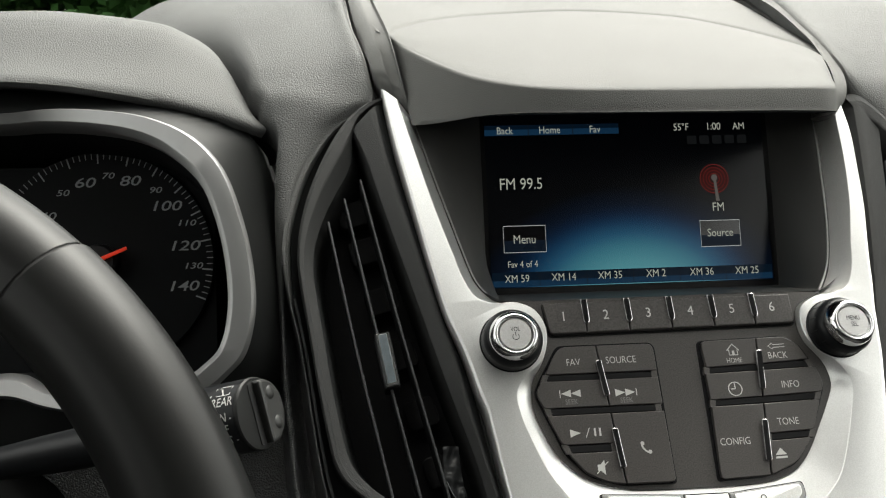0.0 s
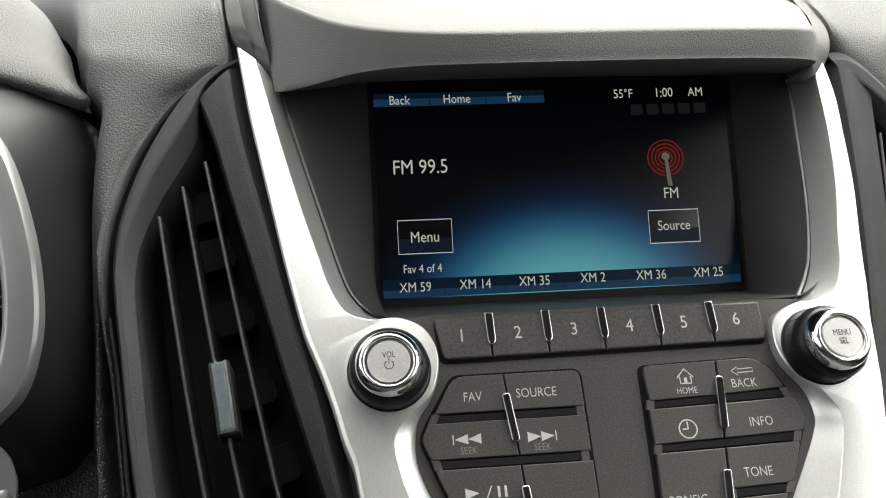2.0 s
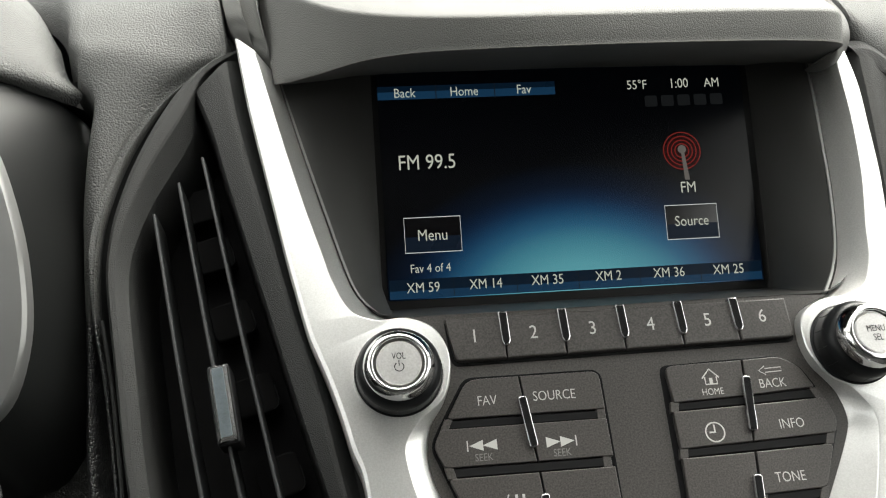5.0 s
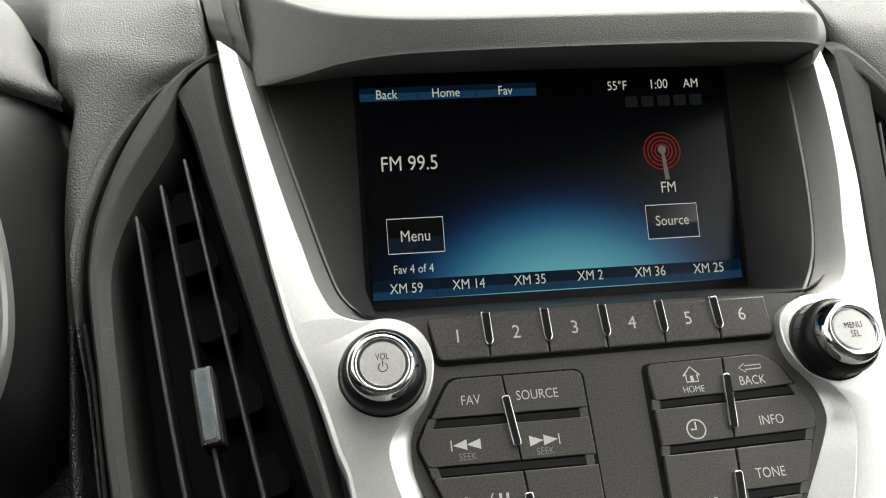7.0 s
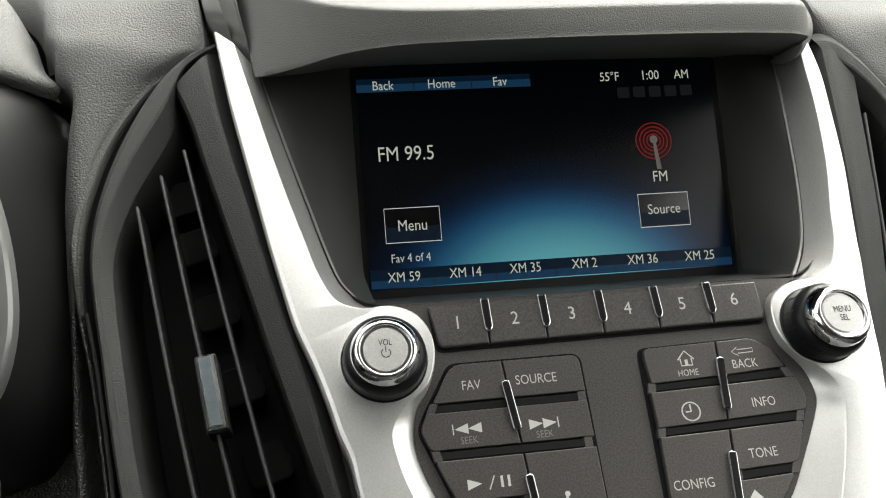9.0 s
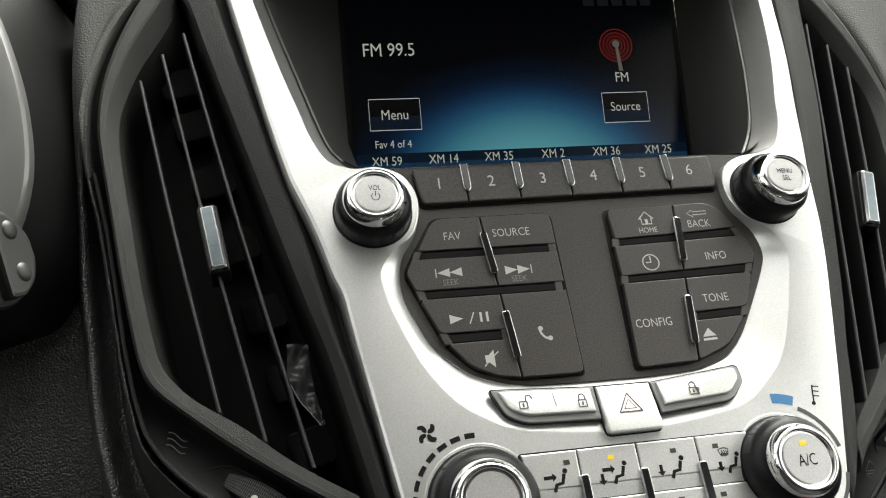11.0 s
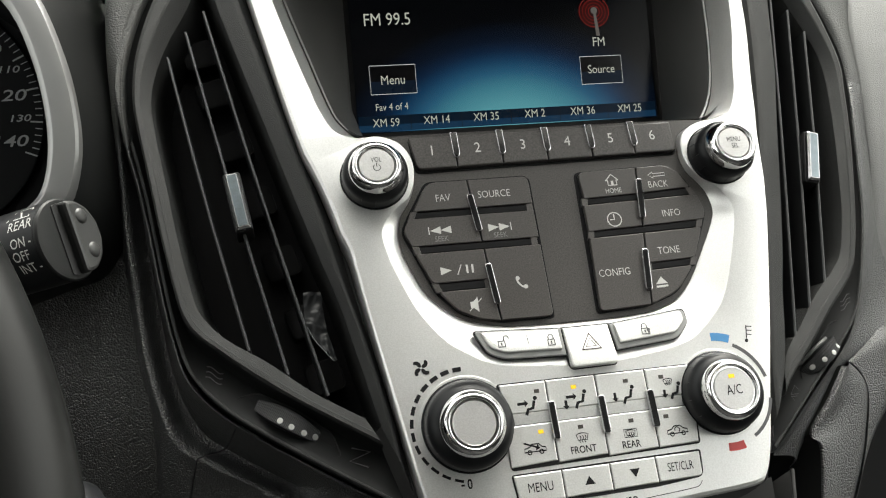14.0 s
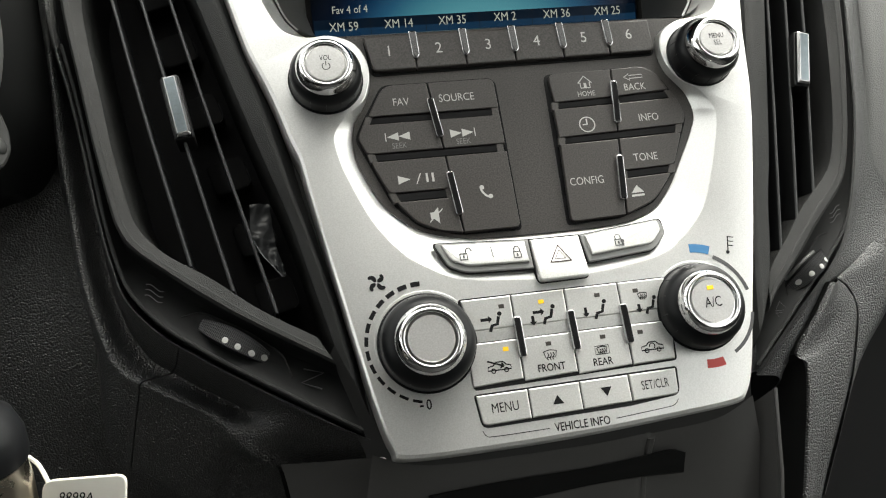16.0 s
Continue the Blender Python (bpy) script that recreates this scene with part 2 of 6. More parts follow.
def loft(rows, closed=False, bm=None, cap=False):
    """A skin over rows of points of equal number."""
    bm = bm or bmesh.new()
    vs = [[bm.verts.new(p) for p in r] for r in rows]
    for a, b in zip(vs, vs[1:]):
        n = len(a)
        for i in range(n if closed else n - 1):
            j = (i + 1) % n
            bm.faces.new((a[i], a[j], b[j], b[i]))
    if cap:
        bm.faces.new(vs[-1])
    return bm


def area(p):
    return sum(p[i - 1][0] * p[i][1] - p[i][0] * p[i - 1][1] for i in range(len(p))) / 2


def rounded(pts, r, seg=4):
    """The polygon with its corners rounded; r is one radius or one for each corner."""
    out, n = [], len(pts)
    for i in range(n):
        rad = r[i] if isinstance(r, (list, tuple)) else r
        p, a, b = Vector(pts[i]), Vector(pts[i - 1]), Vector(pts[(i + 1) % n])
        u, v = (a - p), (b - p)
        d = min(rad, 0.45 * u.length, 0.45 * v.length)
        if rad < 0.75 or d < 0.3:
            out.append(tuple(p))
            continue
        s, e = p + u.normalized() * d, p + v.normalized() * d
        for k in range(seg + 1):
            t = k / seg
            q = s * (1 - t) ** 2 + p * 2 * t * (1 - t) + e * t * t
            out.append(tuple(q))
    return out


def inset(pts, d):
    """The polygon moved inwards by d."""
    sign = 1 if area(pts) > 0 else -1
    out, n = [], len(pts)
    for i in range(n):
        a, p, b = Vector(pts[i - 1]), Vector(pts[i]), Vector(pts[(i + 1) % n])
        e1, e2 = (p - a).normalized(), (b - p).normalized()
        n1, n2 = Vector((-e1.y, e1.x)) * sign, Vector((-e2.y, e2.x)) * sign
        m = n1 + n2
        m = m.normalized() if m.length > 1e-4 else n1
        out.append(tuple(p + m * (d / max(0.5, m.dot(n1)))))
    return out


def prism(pts, w0, w1, r=0.4, bm=None):
    """An outline raised from w0 to w1 with a rounded upper edge."""
    rows = [[(*p, w0) for p in pts], [(*p, w1 - r) for p in pts],
            [(*p, w1 - 0.3 * r) for p in inset(pts, 0.3 * r)], [(*p, w1) for p in inset(pts, r)]]
    return loft(rows, True, bm, cap=True)


def slab(pts, w, bm=None):
    """A flat printed shape."""
    bm = bm or bmesh.new()
    bm.faces.new([bm.verts.new((*p, w)) for p in pts])
    return bm


def lathe(profile, cx=0.0, cy=0.0, seg=56, lean=(0.0, 0.0)):
    """A turned body about the w axis: profile of (radius, w); lean shifts the axis with height."""
    rows = []
    for r, w in profile:
        rows.append([(cx + lean[0] * w + r * math.cos(2 * math.pi * i / seg), cy + lean[1] * w + r * math.sin(2 * math.pi * i / seg), w) for i in range(seg)])
    return loft(rows, True, cap=True)


def tube(path, radius, seg=10, bm=None):
    """A round bar along a path of 3D points; radius is a number or one for each point."""
    bm = bm or bmesh.new()
    rows = []
    path = [Vector(p) for p in path]
    for i, p in enumerate(path):
        d = (path[min(i + 1, len(path) - 1)] - path[max(i - 1, 0)]).normalized()
        side = d.cross(Vector((0, 0, 1)))
        side = side.normalized() if side.length > 1e-3 else Vector((1, 0, 0))
        up = side.cross(d).normalized()
        r = radius[i] if isinstance(radius, (list, tuple)) else radius
        rows.append([tuple(p + side * r * math.cos(2 * math.pi * k / seg) + up * r * math.sin(2 * math.pi * k / seg)) for k in range(seg)])
    loft(rows, True, bm)
    for r in (rows[0], rows[-1]):
        bm.faces.new([bm.verts.new(q) for q in r])
    return bm


def box(x0, x1, y0, y1, z0, z1, bm=None):
    bm = bm or bmesh.new()
    return loft([[(x0, y0, z0), (x1, y0, z0), (x1, y1, z0), (x0, y1, z0)], [(x0, y0, z1), (x1, y0, z1), (x1, y1, z1), (x0, y1, z1)]], True, bm, cap=True)


def disc(cx, cy, r, n=20, squash=1.0):
    return [(cx + r * math.cos(2 * math.pi * i / n), cy + squash * r * math.sin(2 * math.pi * i / n)) for i in range(n)]


def band(path, width, w, bm=None, closed=False):
    """A flat printed line of even width along a 2D path."""
    bm = bm or bmesh.new()
    n = len(path)
    left, right = [], []
    for i, p in enumerate(path):
        a = Vector(path[i - 1] if (closed or i) else p)
        b = Vector(path[(i + 1) % n] if (closed or i < n - 1) else p)
        d = (b - a).normalized()
        q = Vector((-d.y, d.x)) * width / 2
        left.append((p[0] + q.x, p[1] + q.y, w))
        right.append((p[0] - q.x, p[1] - q.y, w))
    return loft([left, right], closed, bm)


def lettering(words, size, x, y, w, squeeze=0.85, slant=0.0, turn=0.0, align="CENTER", bold=0.0):
    """Words in the built-in font as a bmesh, centred at x, y; size is the height of a capital letter in millimetres."""
    cu = bpy.data.curves.new("words", "FONT")
    cu.body, cu.size, cu.align_x, cu.align_y = words, 1.0, align, "CENTER"
    cu.shear, cu.offset, cu.resolution_u = slant, bold, 3
    ob = bpy.data.objects.new("words", cu)
    me = bpy.data.meshes.new_from_object(ob)
    bm = bmesh.new()
    bm.from_mesh(me)
    bpy.data.objects.remove(ob)
    bpy.data.curves.remove(cu)
    bpy.data.meshes.remove(me)
    k = size / 0.70
    c, s = math.cos(radians(turn)), math.sin(radians(turn))
    for v in bm.verts:
        px, py = v.co.x * k * squeeze, v.co.y * k
        v.co = (x + c * px - s * py, y + s * px + c * py, w)
    return bm


def joined(*bms):
    """Several bmeshes as one."""
    out = bmesh.new()
    for b in bms:
        me = bpy.data.meshes.new("tmp")
        b.to_mesh(me)
        b.free()
        out.from_mesh(me)
        bpy.data.meshes.remove(me)
    return out

# ---- cabin and outside ----


def wall(name, x0, x1, y0, y1, z0, z1, material, label, category):
    return single(name, box(1000 * x0, 1000 * x1, 1000 * y0, 1000 * y1, 1000 * z0, 1000 * z1), material, WORLD_MM, label, category, "structure")


def cabin():
    wall("ground", -400, 400, -400, 400, -0.05, 0.0, ASPHALT, "grey asphalt ground outside the car", "ground")
    wall("floor", -0.72, 0.98, -1.17, 1.0, 0.30, 0.34, CARPET, "dark carpeted cabin floor", "floor")
    # Outline out of view, shaped for what the silver face reflects.
    roof = rounded([(-470, -1200), (680, -1200), (640, 110), (-430, 110)], 60, 4)
    single("ceiling", prism(roof, 1645, 1600, 4), HEADLINER, WORLD_MM, "light cloth headliner, unseen, edges set for the silver's reflections", "ceiling", "structure")
    # Side walls out of view; their heights steer the light from each side.
    wall("wall_west", -0.78, -0.72, -1.17, 0.95, 0.34, 1.2, DOORTRIM, "dark driver side door trim, unseen, raised to block side light", "door trim")
    wall("wall_east", 0.98, 1.04, -1.17, 0.95, 0.34, 0.92, DOORTRIM, "dark passenger side door trim, unseen, lowered to admit side light", "door trim")
    # Plain walls added out of view to keep rear light off the dash.
    wall("wall_south", -0.72, 0.98, -1.17, -1.1, 0.34, 1.6, DOORTRIM, "dark plain unseen wall closing the cabin against light from behind", "wall")
    wall("wall_west_rear", -0.70, -0.64, -1.1, -0.35, 1.2, 1.6, DOORTRIM, "unseen dark wall added to block rear light, driver side", "rear door")
    wall("wall_east_rear", 0.92, 0.98, -1.1, -0.35, 0.92, 1.6, DOORTRIM, "unseen dark wall added to block rear light, passenger side", "rear door")
    wall("wall_north", -0.72, 0.98, 1.0, 1.04, 0.34, 1.22, DOORTRIM, "dark bulkhead under the windscreen", "bulkhead")
    for x, top in ((-0.75, -0.45), (1.01, 0.66)):
        pillar = tube([(1000 * x, 950, 1060), (1000 * (x + top) / 2, 600, 1380), (1000 * top, 110, 1640)], 35, 10)
        single("pillar", pillar, HEADLINER, WORLD_MM, "light windscreen pillar between dash and roof", "pillar", "structure")


def tree(x, y, height, seed):
    rnd = random.Random(seed)
    t = thing("tree", pose(x, y, 0), "broad green leafy tree on the far side of the lot", "tree", "trees outside")
    h = 1000 * height
    part("trunk", tube([(0, 0, 0), (60, 40, 0.3 * h), (-40, 80, 0.7 * h)], [170, 130, 60], 9), BARK, t)
    for i in range(6):
        a = i * 1.05 + rnd.random()
        z = (0.28 + 0.07 * i) * h
        part("limb", tube([(20, 40, z), (500 * math.cos(a), 500 * math.sin(a), z + 0.1 * h), (1300 * math.cos(a), 1300 * math.sin(a), z + 0.2 * h)], [70, 45, 15], 7), BARK, t)
    verts, faces = [], []
    for c in range(300):
        a, q = rnd.uniform(0, 6.283), rnd.random() ** 0.5
        cz = rnd.uniform(0.08, 1.0)
        rad = 2300 * math.sin(math.pi * min(0.97, 0.25 + 0.7 * cz)) * q
        cx, cy, cz = rad * math.cos(a), rad * math.sin(a), cz * h
        for k in range(60):
            p = Vector((cx + rnd.gauss(0, 330), cy + rnd.gauss(0, 330), max(60, cz + rnd.gauss(0, 260))))
            d = Vector((rnd.gauss(0, 1), rnd.gauss(0, 1), rnd.gauss(0, 0.6))).normalized()
            e = d.orthogonal().normalized()
            s = rnd.uniform(120, 210)
            b = len(verts)
            verts += [tuple(p - d * s), tuple(p + e * s * 0.5), tuple(p + d * s), tuple(p - e * s * 0.5)]
            faces.append((b, b + 1, b + 2, b + 3))
    me = bpy.data.meshes.new("crown")
    me.from_pydata([tuple(0.001 * c for c in v) for v in verts], [], faces)
    me.materials.append(LEAF)
    crown = new("crown", me)
    crown.parent = t
    tagged(crown, "uneven crown of small green leaves", "", "", "stuff")


cabin()
for i, (tx, ty, th) in enumerate(((-9.5, 15, 6.5), (-6.0, 17, 7.5), (-2.6, 16, 6.0), (-13, 14, 7.0), (1.5, 18, 6.5), (5.5, 17, 7.0), (-10, -14, 6.5), (4, -16, 7))):
    tree(tx, ty, th, 40 + i)

# ---- dashboard ----


def dashboard():
    d = thing("dashboard", WORLD_MM, "dark grained vinyl dashboard with rolled edges", "dashboard")
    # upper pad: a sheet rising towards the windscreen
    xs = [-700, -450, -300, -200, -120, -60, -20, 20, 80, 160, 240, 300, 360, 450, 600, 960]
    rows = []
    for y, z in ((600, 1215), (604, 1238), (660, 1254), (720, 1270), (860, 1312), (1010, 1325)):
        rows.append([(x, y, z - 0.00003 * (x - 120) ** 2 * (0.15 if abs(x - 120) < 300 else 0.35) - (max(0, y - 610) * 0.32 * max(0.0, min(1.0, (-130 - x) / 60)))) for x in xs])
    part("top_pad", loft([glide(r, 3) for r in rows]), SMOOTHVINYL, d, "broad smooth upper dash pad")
    rows = []
    for y, z, k in ((628, 1236, 0.02), (634, 1256, 0.02), (700, 1276, 0.03), (800, 1298, 0.04), (940, 1318, 0.05)):
        x0 = 300 + 0.1 * (y - 600)
        rows.append([(x0 + f * (960 - x0), y + 30 * f, z - k * f * (960 - x0)) for f in (0, 0.02, 0.06, 0.15, 0.3, 0.6, 1)])
    part("passenger_top_pad", loft([glide(r, 3) for r in rows]), SMOOTHVINYL, d, "upper dash pad before the passenger seat")
    return d


DASH = dashboard()


def F2W(u, v, w):
    """A place of the console face, in millimetres, in the millimetres of the world."""
    p = FACE @ Vector((u / 1000, v / 1000, w / 1000))
    return (1000 * p.x, 1000 * p.y, 1000 * p.z)


def side_pads():
    # driver side: vent seam to the fold beside the instruments
    seam = [(-167, 171, -10.5), (-181, 147, -10), (-188.5, 122, -10), (-191, 101, -11), (-189, 75, -12), (-184, 52, -13), (-180, 28, -14), (-176, 2, -15), (-172, -18, -15), (-167, -34, -15), (-156, -48, -14), (-141, -60, -13), (-121, -74, -12), (-108, -83, -11.5), (-96, -90.5, -11), (-84, -97.5, -11)]
    crest = [(-193.5, 167, -3.5), (-194.5, 146, -5), (-195, 121, -8), (-194.5, 102, -12), (-194.5, 78, -20), (-193.5, 56, -24), (-192.5, 34, -27), (-189.5, 8, -29), (-187, -14, -30), (-182.5, -36, -31), (-175, -56, -32), (-160, -67, -32), (-140, -80, -32), (-126, -91.5, -32), (-111, -101, -38), (-83.5, -109, -36)]
    valley = []
    for s, c in zip(seam, crest):
        if s[1] > 95:
            valley.append((s[0] + 0.4 * (c[0] - s[0]), s[1] + 0.4 * (c[1] - s[1]), 0.5 * (s[2] + c[2]) + 1.0))
        else:
            valley.append((s[0] + 0.5 * (c[0] - s[0]), s[1] + 0.5 * (c[1] - s[1]), min(s[2], c[2]) - 11 if len(valley) < 13 else 0.5 * (s[2] + c[2]) - 2))
    lip = [(u - 1.5, v + 0.3, w + (1.2 if v > 95 else 1.8)) for u, v, w in seam]
    inside = [(u - (3.2 if v > 95 else 2.6), v + 0.5, w + (1.8 if v > 95 else -2.5)) for u, v, w in seam]
    over = []
    for i, c in enumerate(crest):
        if c[1] > 95:
            over.append((c[0] - 3.5, c[1] + 1, c[2] - 4))
        elif i < 10:
            over.append((c[0] - 3.5, c[1], c[2] - 4.5))
        else:
            over.append((c[0] - 3, c[1] - 5, c[2] - 5))
    under = []
    for i, c in enumerate(crest):
        if c[1] > 150:
            under.append((c[0] - 6, c[1] + 1, c[2] - 26))
        elif c[1] > 95:
            under.append((c[0] - 5, c[1], c[2] - 28))
        elif i < 10:
            under.append((c[0] - 7, c[1] - 4, c[2] - 24))
        elif i > 12:
            under.append((c[0], c[1] - 9, c[2] - 30))
        else:
            under.append((c[0] - 12, c[1] - 30, c[2] - 30))
    start = [(u + 3, v, w - 16) for u, v, w in seam]
    lists = [[F2W(*p) for p in r] for r in (start, seam, lip, inside, valley, crest, over, under)]
    # shoulder between the instrument hood and the cowl, rising to the upper pad
    upper = [[(-10, 786, 1292), (-12, 780, 1306), (-30, 780, 1304), (-80, 780, 1300), (-160, 780, 1290), (-200, 780, 1272)],
             [(-9, 646, 1268), (-11, 640, 1282), (-28, 640, 1279), (-62, 640, 1274), (-112, 640, 1263), (-140, 640, 1246)],
             [(-2, 564, 1240), (-4, 558, 1253), (-18, 560, 1252), (-46, 560, 1249), (-78, 562, 1242), (-88, 568, 1222)],
             [(6, 512, 1218), (5, 505, 1231), (-15, 509, 1229), (-38, 511, 1228), (-61, 514, 1225), (-66, 522, 1206)],
             [(10, 494, 1205), (9, 490, 1217), (-14, 488, 1215), (-37, 491, 1216), (-56, 495, 1214), (-61, 507, 1196)],
             [F2W(-142, 190, -27), F2W(-145.5, 188.5, -9), F2W(-163, 189, -5), F2W(-187, 192, -3), F2W(-204, 193, -7), F2W(-210, 190, -24)],
             [F2W(-150, 183, -27), F2W(-153, 182, -10.5), F2W(-168, 180, -4), F2W(-188, 181, -3), F2W(-203, 181, -8), F2W(-209, 180, -27)]]
    for r in upper:
        s, m = Vector(r[1]), Vector(r[2])
        r[2:2] = [tuple(s.lerp(m, 0.12) + Vector((0, 0, 1.6))), tuple(s.lerp(m, 0.35) + Vector((0, 0, 2.2)))]
    for i, col in enumerate(lists):
        lists[i] = [r[i] for r in upper] + col
    rows = [glide(r, 6) for r in lists]
    skin = [glide(c, 4) for c in zip(*rows)]
    cut = int((len(upper) + 10.75) * 6)
    for _ in range(24):
        grid = np.array(skin)
        for i in range(12, (len(upper) + 3) * 6):
            for j in range(14, len(skin[0]) - 5):
                skin[i][j] = tuple(0.5 * grid[i, j] + 0.125 * (grid[i - 1, j] + grid[i + 1, j] + grid[i, j - 1] + grid[i, j + 1]))

    def sunk(row, along):
        """The end of a skin turned down into the joint."""
        return [(x + along * 0.2, y + 5 * 0.83, z - 5 * 0.556) for x, y, z in row]
    def blend(k):
        return [tuple(Vector(p).lerp(Vector(q), k)) for p, q in zip(skin[cut - 1], skin[cut])]
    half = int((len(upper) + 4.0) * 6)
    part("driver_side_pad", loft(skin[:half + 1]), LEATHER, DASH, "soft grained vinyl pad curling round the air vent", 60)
    # Same pad skin from here down; the darker colour stands for its shade.
    part("driver_vent_edge", loft(skin[half:cut] + [blend(0.4), sunk(blend(0.42), 1)]), HARDSHADE, DASH, "pad edge along the air vent, shade in its darker colour", 60)
    part("driver_lower_pad", loft([sunk(blend(0.58), -1), blend(0.6)] + skin[cut:]), HARDSHADE, DASH, "grained vinyl edge below the air vent", 60)
    # Sheet added below the gap to make it dark.
    gap = [[(-95, 486, 1168), (-40, 486, 1168)], [(-105, 640, 1222), (-40, 640, 1222)], [(-120, 800, 1266), (-50, 800, 1266)]]
    part("hood_joint", loft(gap), BLACK, DASH, "black sheet added under the gap between hood and pad")
    # black backing behind the joint of pad, vent and trim
    plate = prism([(-170, 170), (-136, 168), (-128, 176), (-122, 190), (-134, 214), (-168, 204)], -34, -24, 0.5)
    for q in plate.verts:
        q.co = F2W(*q.co)
    part("joint_backing", plate, BLACK, DASH, "black backing in the joint")
    # knee panel below the instruments
    rows = []
    for v in (80, 60, 30, 0, -30, -60, -90, -130, -180):
        fold = {80: -26, 60: -30, 30: -40, 0: -51, -30: -60, -60: -72, -90: -88, -130: -112, -180: -142}[v]
        right = {80: -197, 60: -197, 30: -197, 0: -195, -30: -192, -60: -184, -90: -150, -130: -128, -180: -118}[v]
        reach = 0.06 if v > 20 else 1.0
        rows.append([F2W(right + 2 - reach * g, v, fold + reach * h) for g, h in ((0, 0), (22, -1), (62, -3), (142, 4), (332, 10))])
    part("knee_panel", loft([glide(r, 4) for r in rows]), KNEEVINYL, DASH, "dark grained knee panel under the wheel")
    # passenger side
    seam = [(140, 192, -18), (150, 182, -20), (162, 166, -22), (172, 153, -23), (179, 135, -23), (182, 117, -24), (181.5, 95, -25), (178.5, 74, -25), (173.5, 48, -26), (167.5, 20, -27), (158, -10, -28), (148, -33, -28), (136, -48, -27), (118, -64, -27), (100, -80, -26), (86, -92, -25)]
    far = [(206, 214, -26), (212, 200, -26), (217, 182, -28), (222, 163, -32), (226, 140, -35), (226, 118, -38), (224, 96, -42), (222, 74, -48), (218, 48, -56), (211, 20, -64), (196, -12, -64), (172, -33, -56), (151, -47, -47), (131, -66, -42), (116, -83, -42), (106, -94, -44)]
    mid = []
    for s, f in zip(seam, far):
        k = 0.35
        deep = 3 if s[1] > 150 else (-2 if s[1] > 90 else (-8 if s[1] > -25 else -10))
        mid.append((s[0] + k * (f[0] - s[0]), s[1] + k * (f[1] - s[1]), s[2] + 0.35 * (f[2] - s[2]) + deep * 0.6))
    low = len(far) - 4
    beyond = [(f[0] + 60, f[1], f[2] - 14) if i < low else (f[0] + 3, f[1] - 4, f[2] - 8) for i, f in enumerate(far)]
    out = [(f[0] + 330, f[1] + 10, f[2] - 60) if i < low else (f[0] + 6, f[1] - 10, f[2] - 45) for i, f in enumerate(far)]
    start = [(u - 3, v, w - 16) for u, v, w in seam]
    lists = [[F2W(*p) for p in r] for r in (start, seam, mid, far, beyond, out)]
    # the roll that carries the pad up beside the cowl
    upper = [[(330, 808, 1290), (330, 800, 1306), (348, 800, 1307), (390, 800, 1305), (450, 802, 1300), (700, 810, 1290)],
             [(311, 668, 1262), (311, 660, 1277), (328, 660, 1279), (370, 660, 1277), (430, 662, 1273), (700, 670, 1262)],
             [(298, 578, 1232), (298, 570, 1247), (314, 572, 1247), (358, 580, 1244), (420, 584, 1240), (690, 600, 1230)],
             [(293, 538, 1216), (293.5, 530, 1231), (310, 534, 1229), (356, 546, 1228), (418, 552, 1224), (690, 572, 1214)],
             [(291, 510, 1201), (291, 502, 1217), (308, 512, 1214), (356, 525, 1217), (416, 531, 1213), (690, 556, 1203)]]
    lists = [[r[i] for r in upper] + col for i, col in enumerate(lists)]
    rows = [glide(r, 5) for r in lists]
    skin = [glide(c, 4) for c in zip(*rows)]
    half = (len(upper) + 6) * 5
    for _ in range(16):
        grid = np.array(skin)
        for i in range(8, len(skin) - 2):
            for j in range(7, len(skin[0]) - 2):
                skin[i][j] = tuple(0.5 * grid[i, j] + 0.125 * (grid[i - 1, j] + grid[i + 1, j] + grid[i, j - 1] + grid[i, j + 1]))
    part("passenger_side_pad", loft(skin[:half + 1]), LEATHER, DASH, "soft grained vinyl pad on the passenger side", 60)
    # Lower run of the one pad, darkened by material for shade.
    part("passenger_vent_edge", loft(skin[half:]), HARDSHADE, DASH, "pad beside the passenger vent, shade in its darker colour", 60)
    # airbag cover, a smoother raised panel
    pts = rounded([(180, -50), (190, 40), (191.5, 100), (194, 130), (205, 163), (236, 172), (300, 179), (520, 190), (520, -50)], [5, 40, 30, 25, 16, 20, 10, 5, 5], 6)
    ring = []
    for p, q in zip(pts, pts[1:] + pts[:1]):
        steps = max(1, int(math.dist(p, q) / 10))
        ring += [tuple(Vector(p).lerp(Vector(q), j / steps)) for j in range(steps)]
    middle = Vector((340, 70))
    rows = [[(*p, -64) for p in ring], [(*p, -29.5) for p in ring], [(*p, -27) for p in inset(ring, 0.8)], [(*p, -26.2) for p in inset(ring, 2)]]
    for j in range(1, 17):
        rows.append([(*Vector(p).lerp(middle, 0.012 + 0.98 * (j / 16) ** 1.3), -26) for p in inset(ring, 2)])
    bm = loft(rows, True)
    for v in bm.verts:
        v.co = F2W(v.co.x, v.co.y, v.co.z - 0.13 * (v.co.x - 205) - 0.0016 * max(0.0, 150 - v.co.y) ** 2)
    part("airbag_cover", bm, COVERVINYL, DASH, "smooth airbag cover panel, daylight put into its grey", 50)


side_pads()


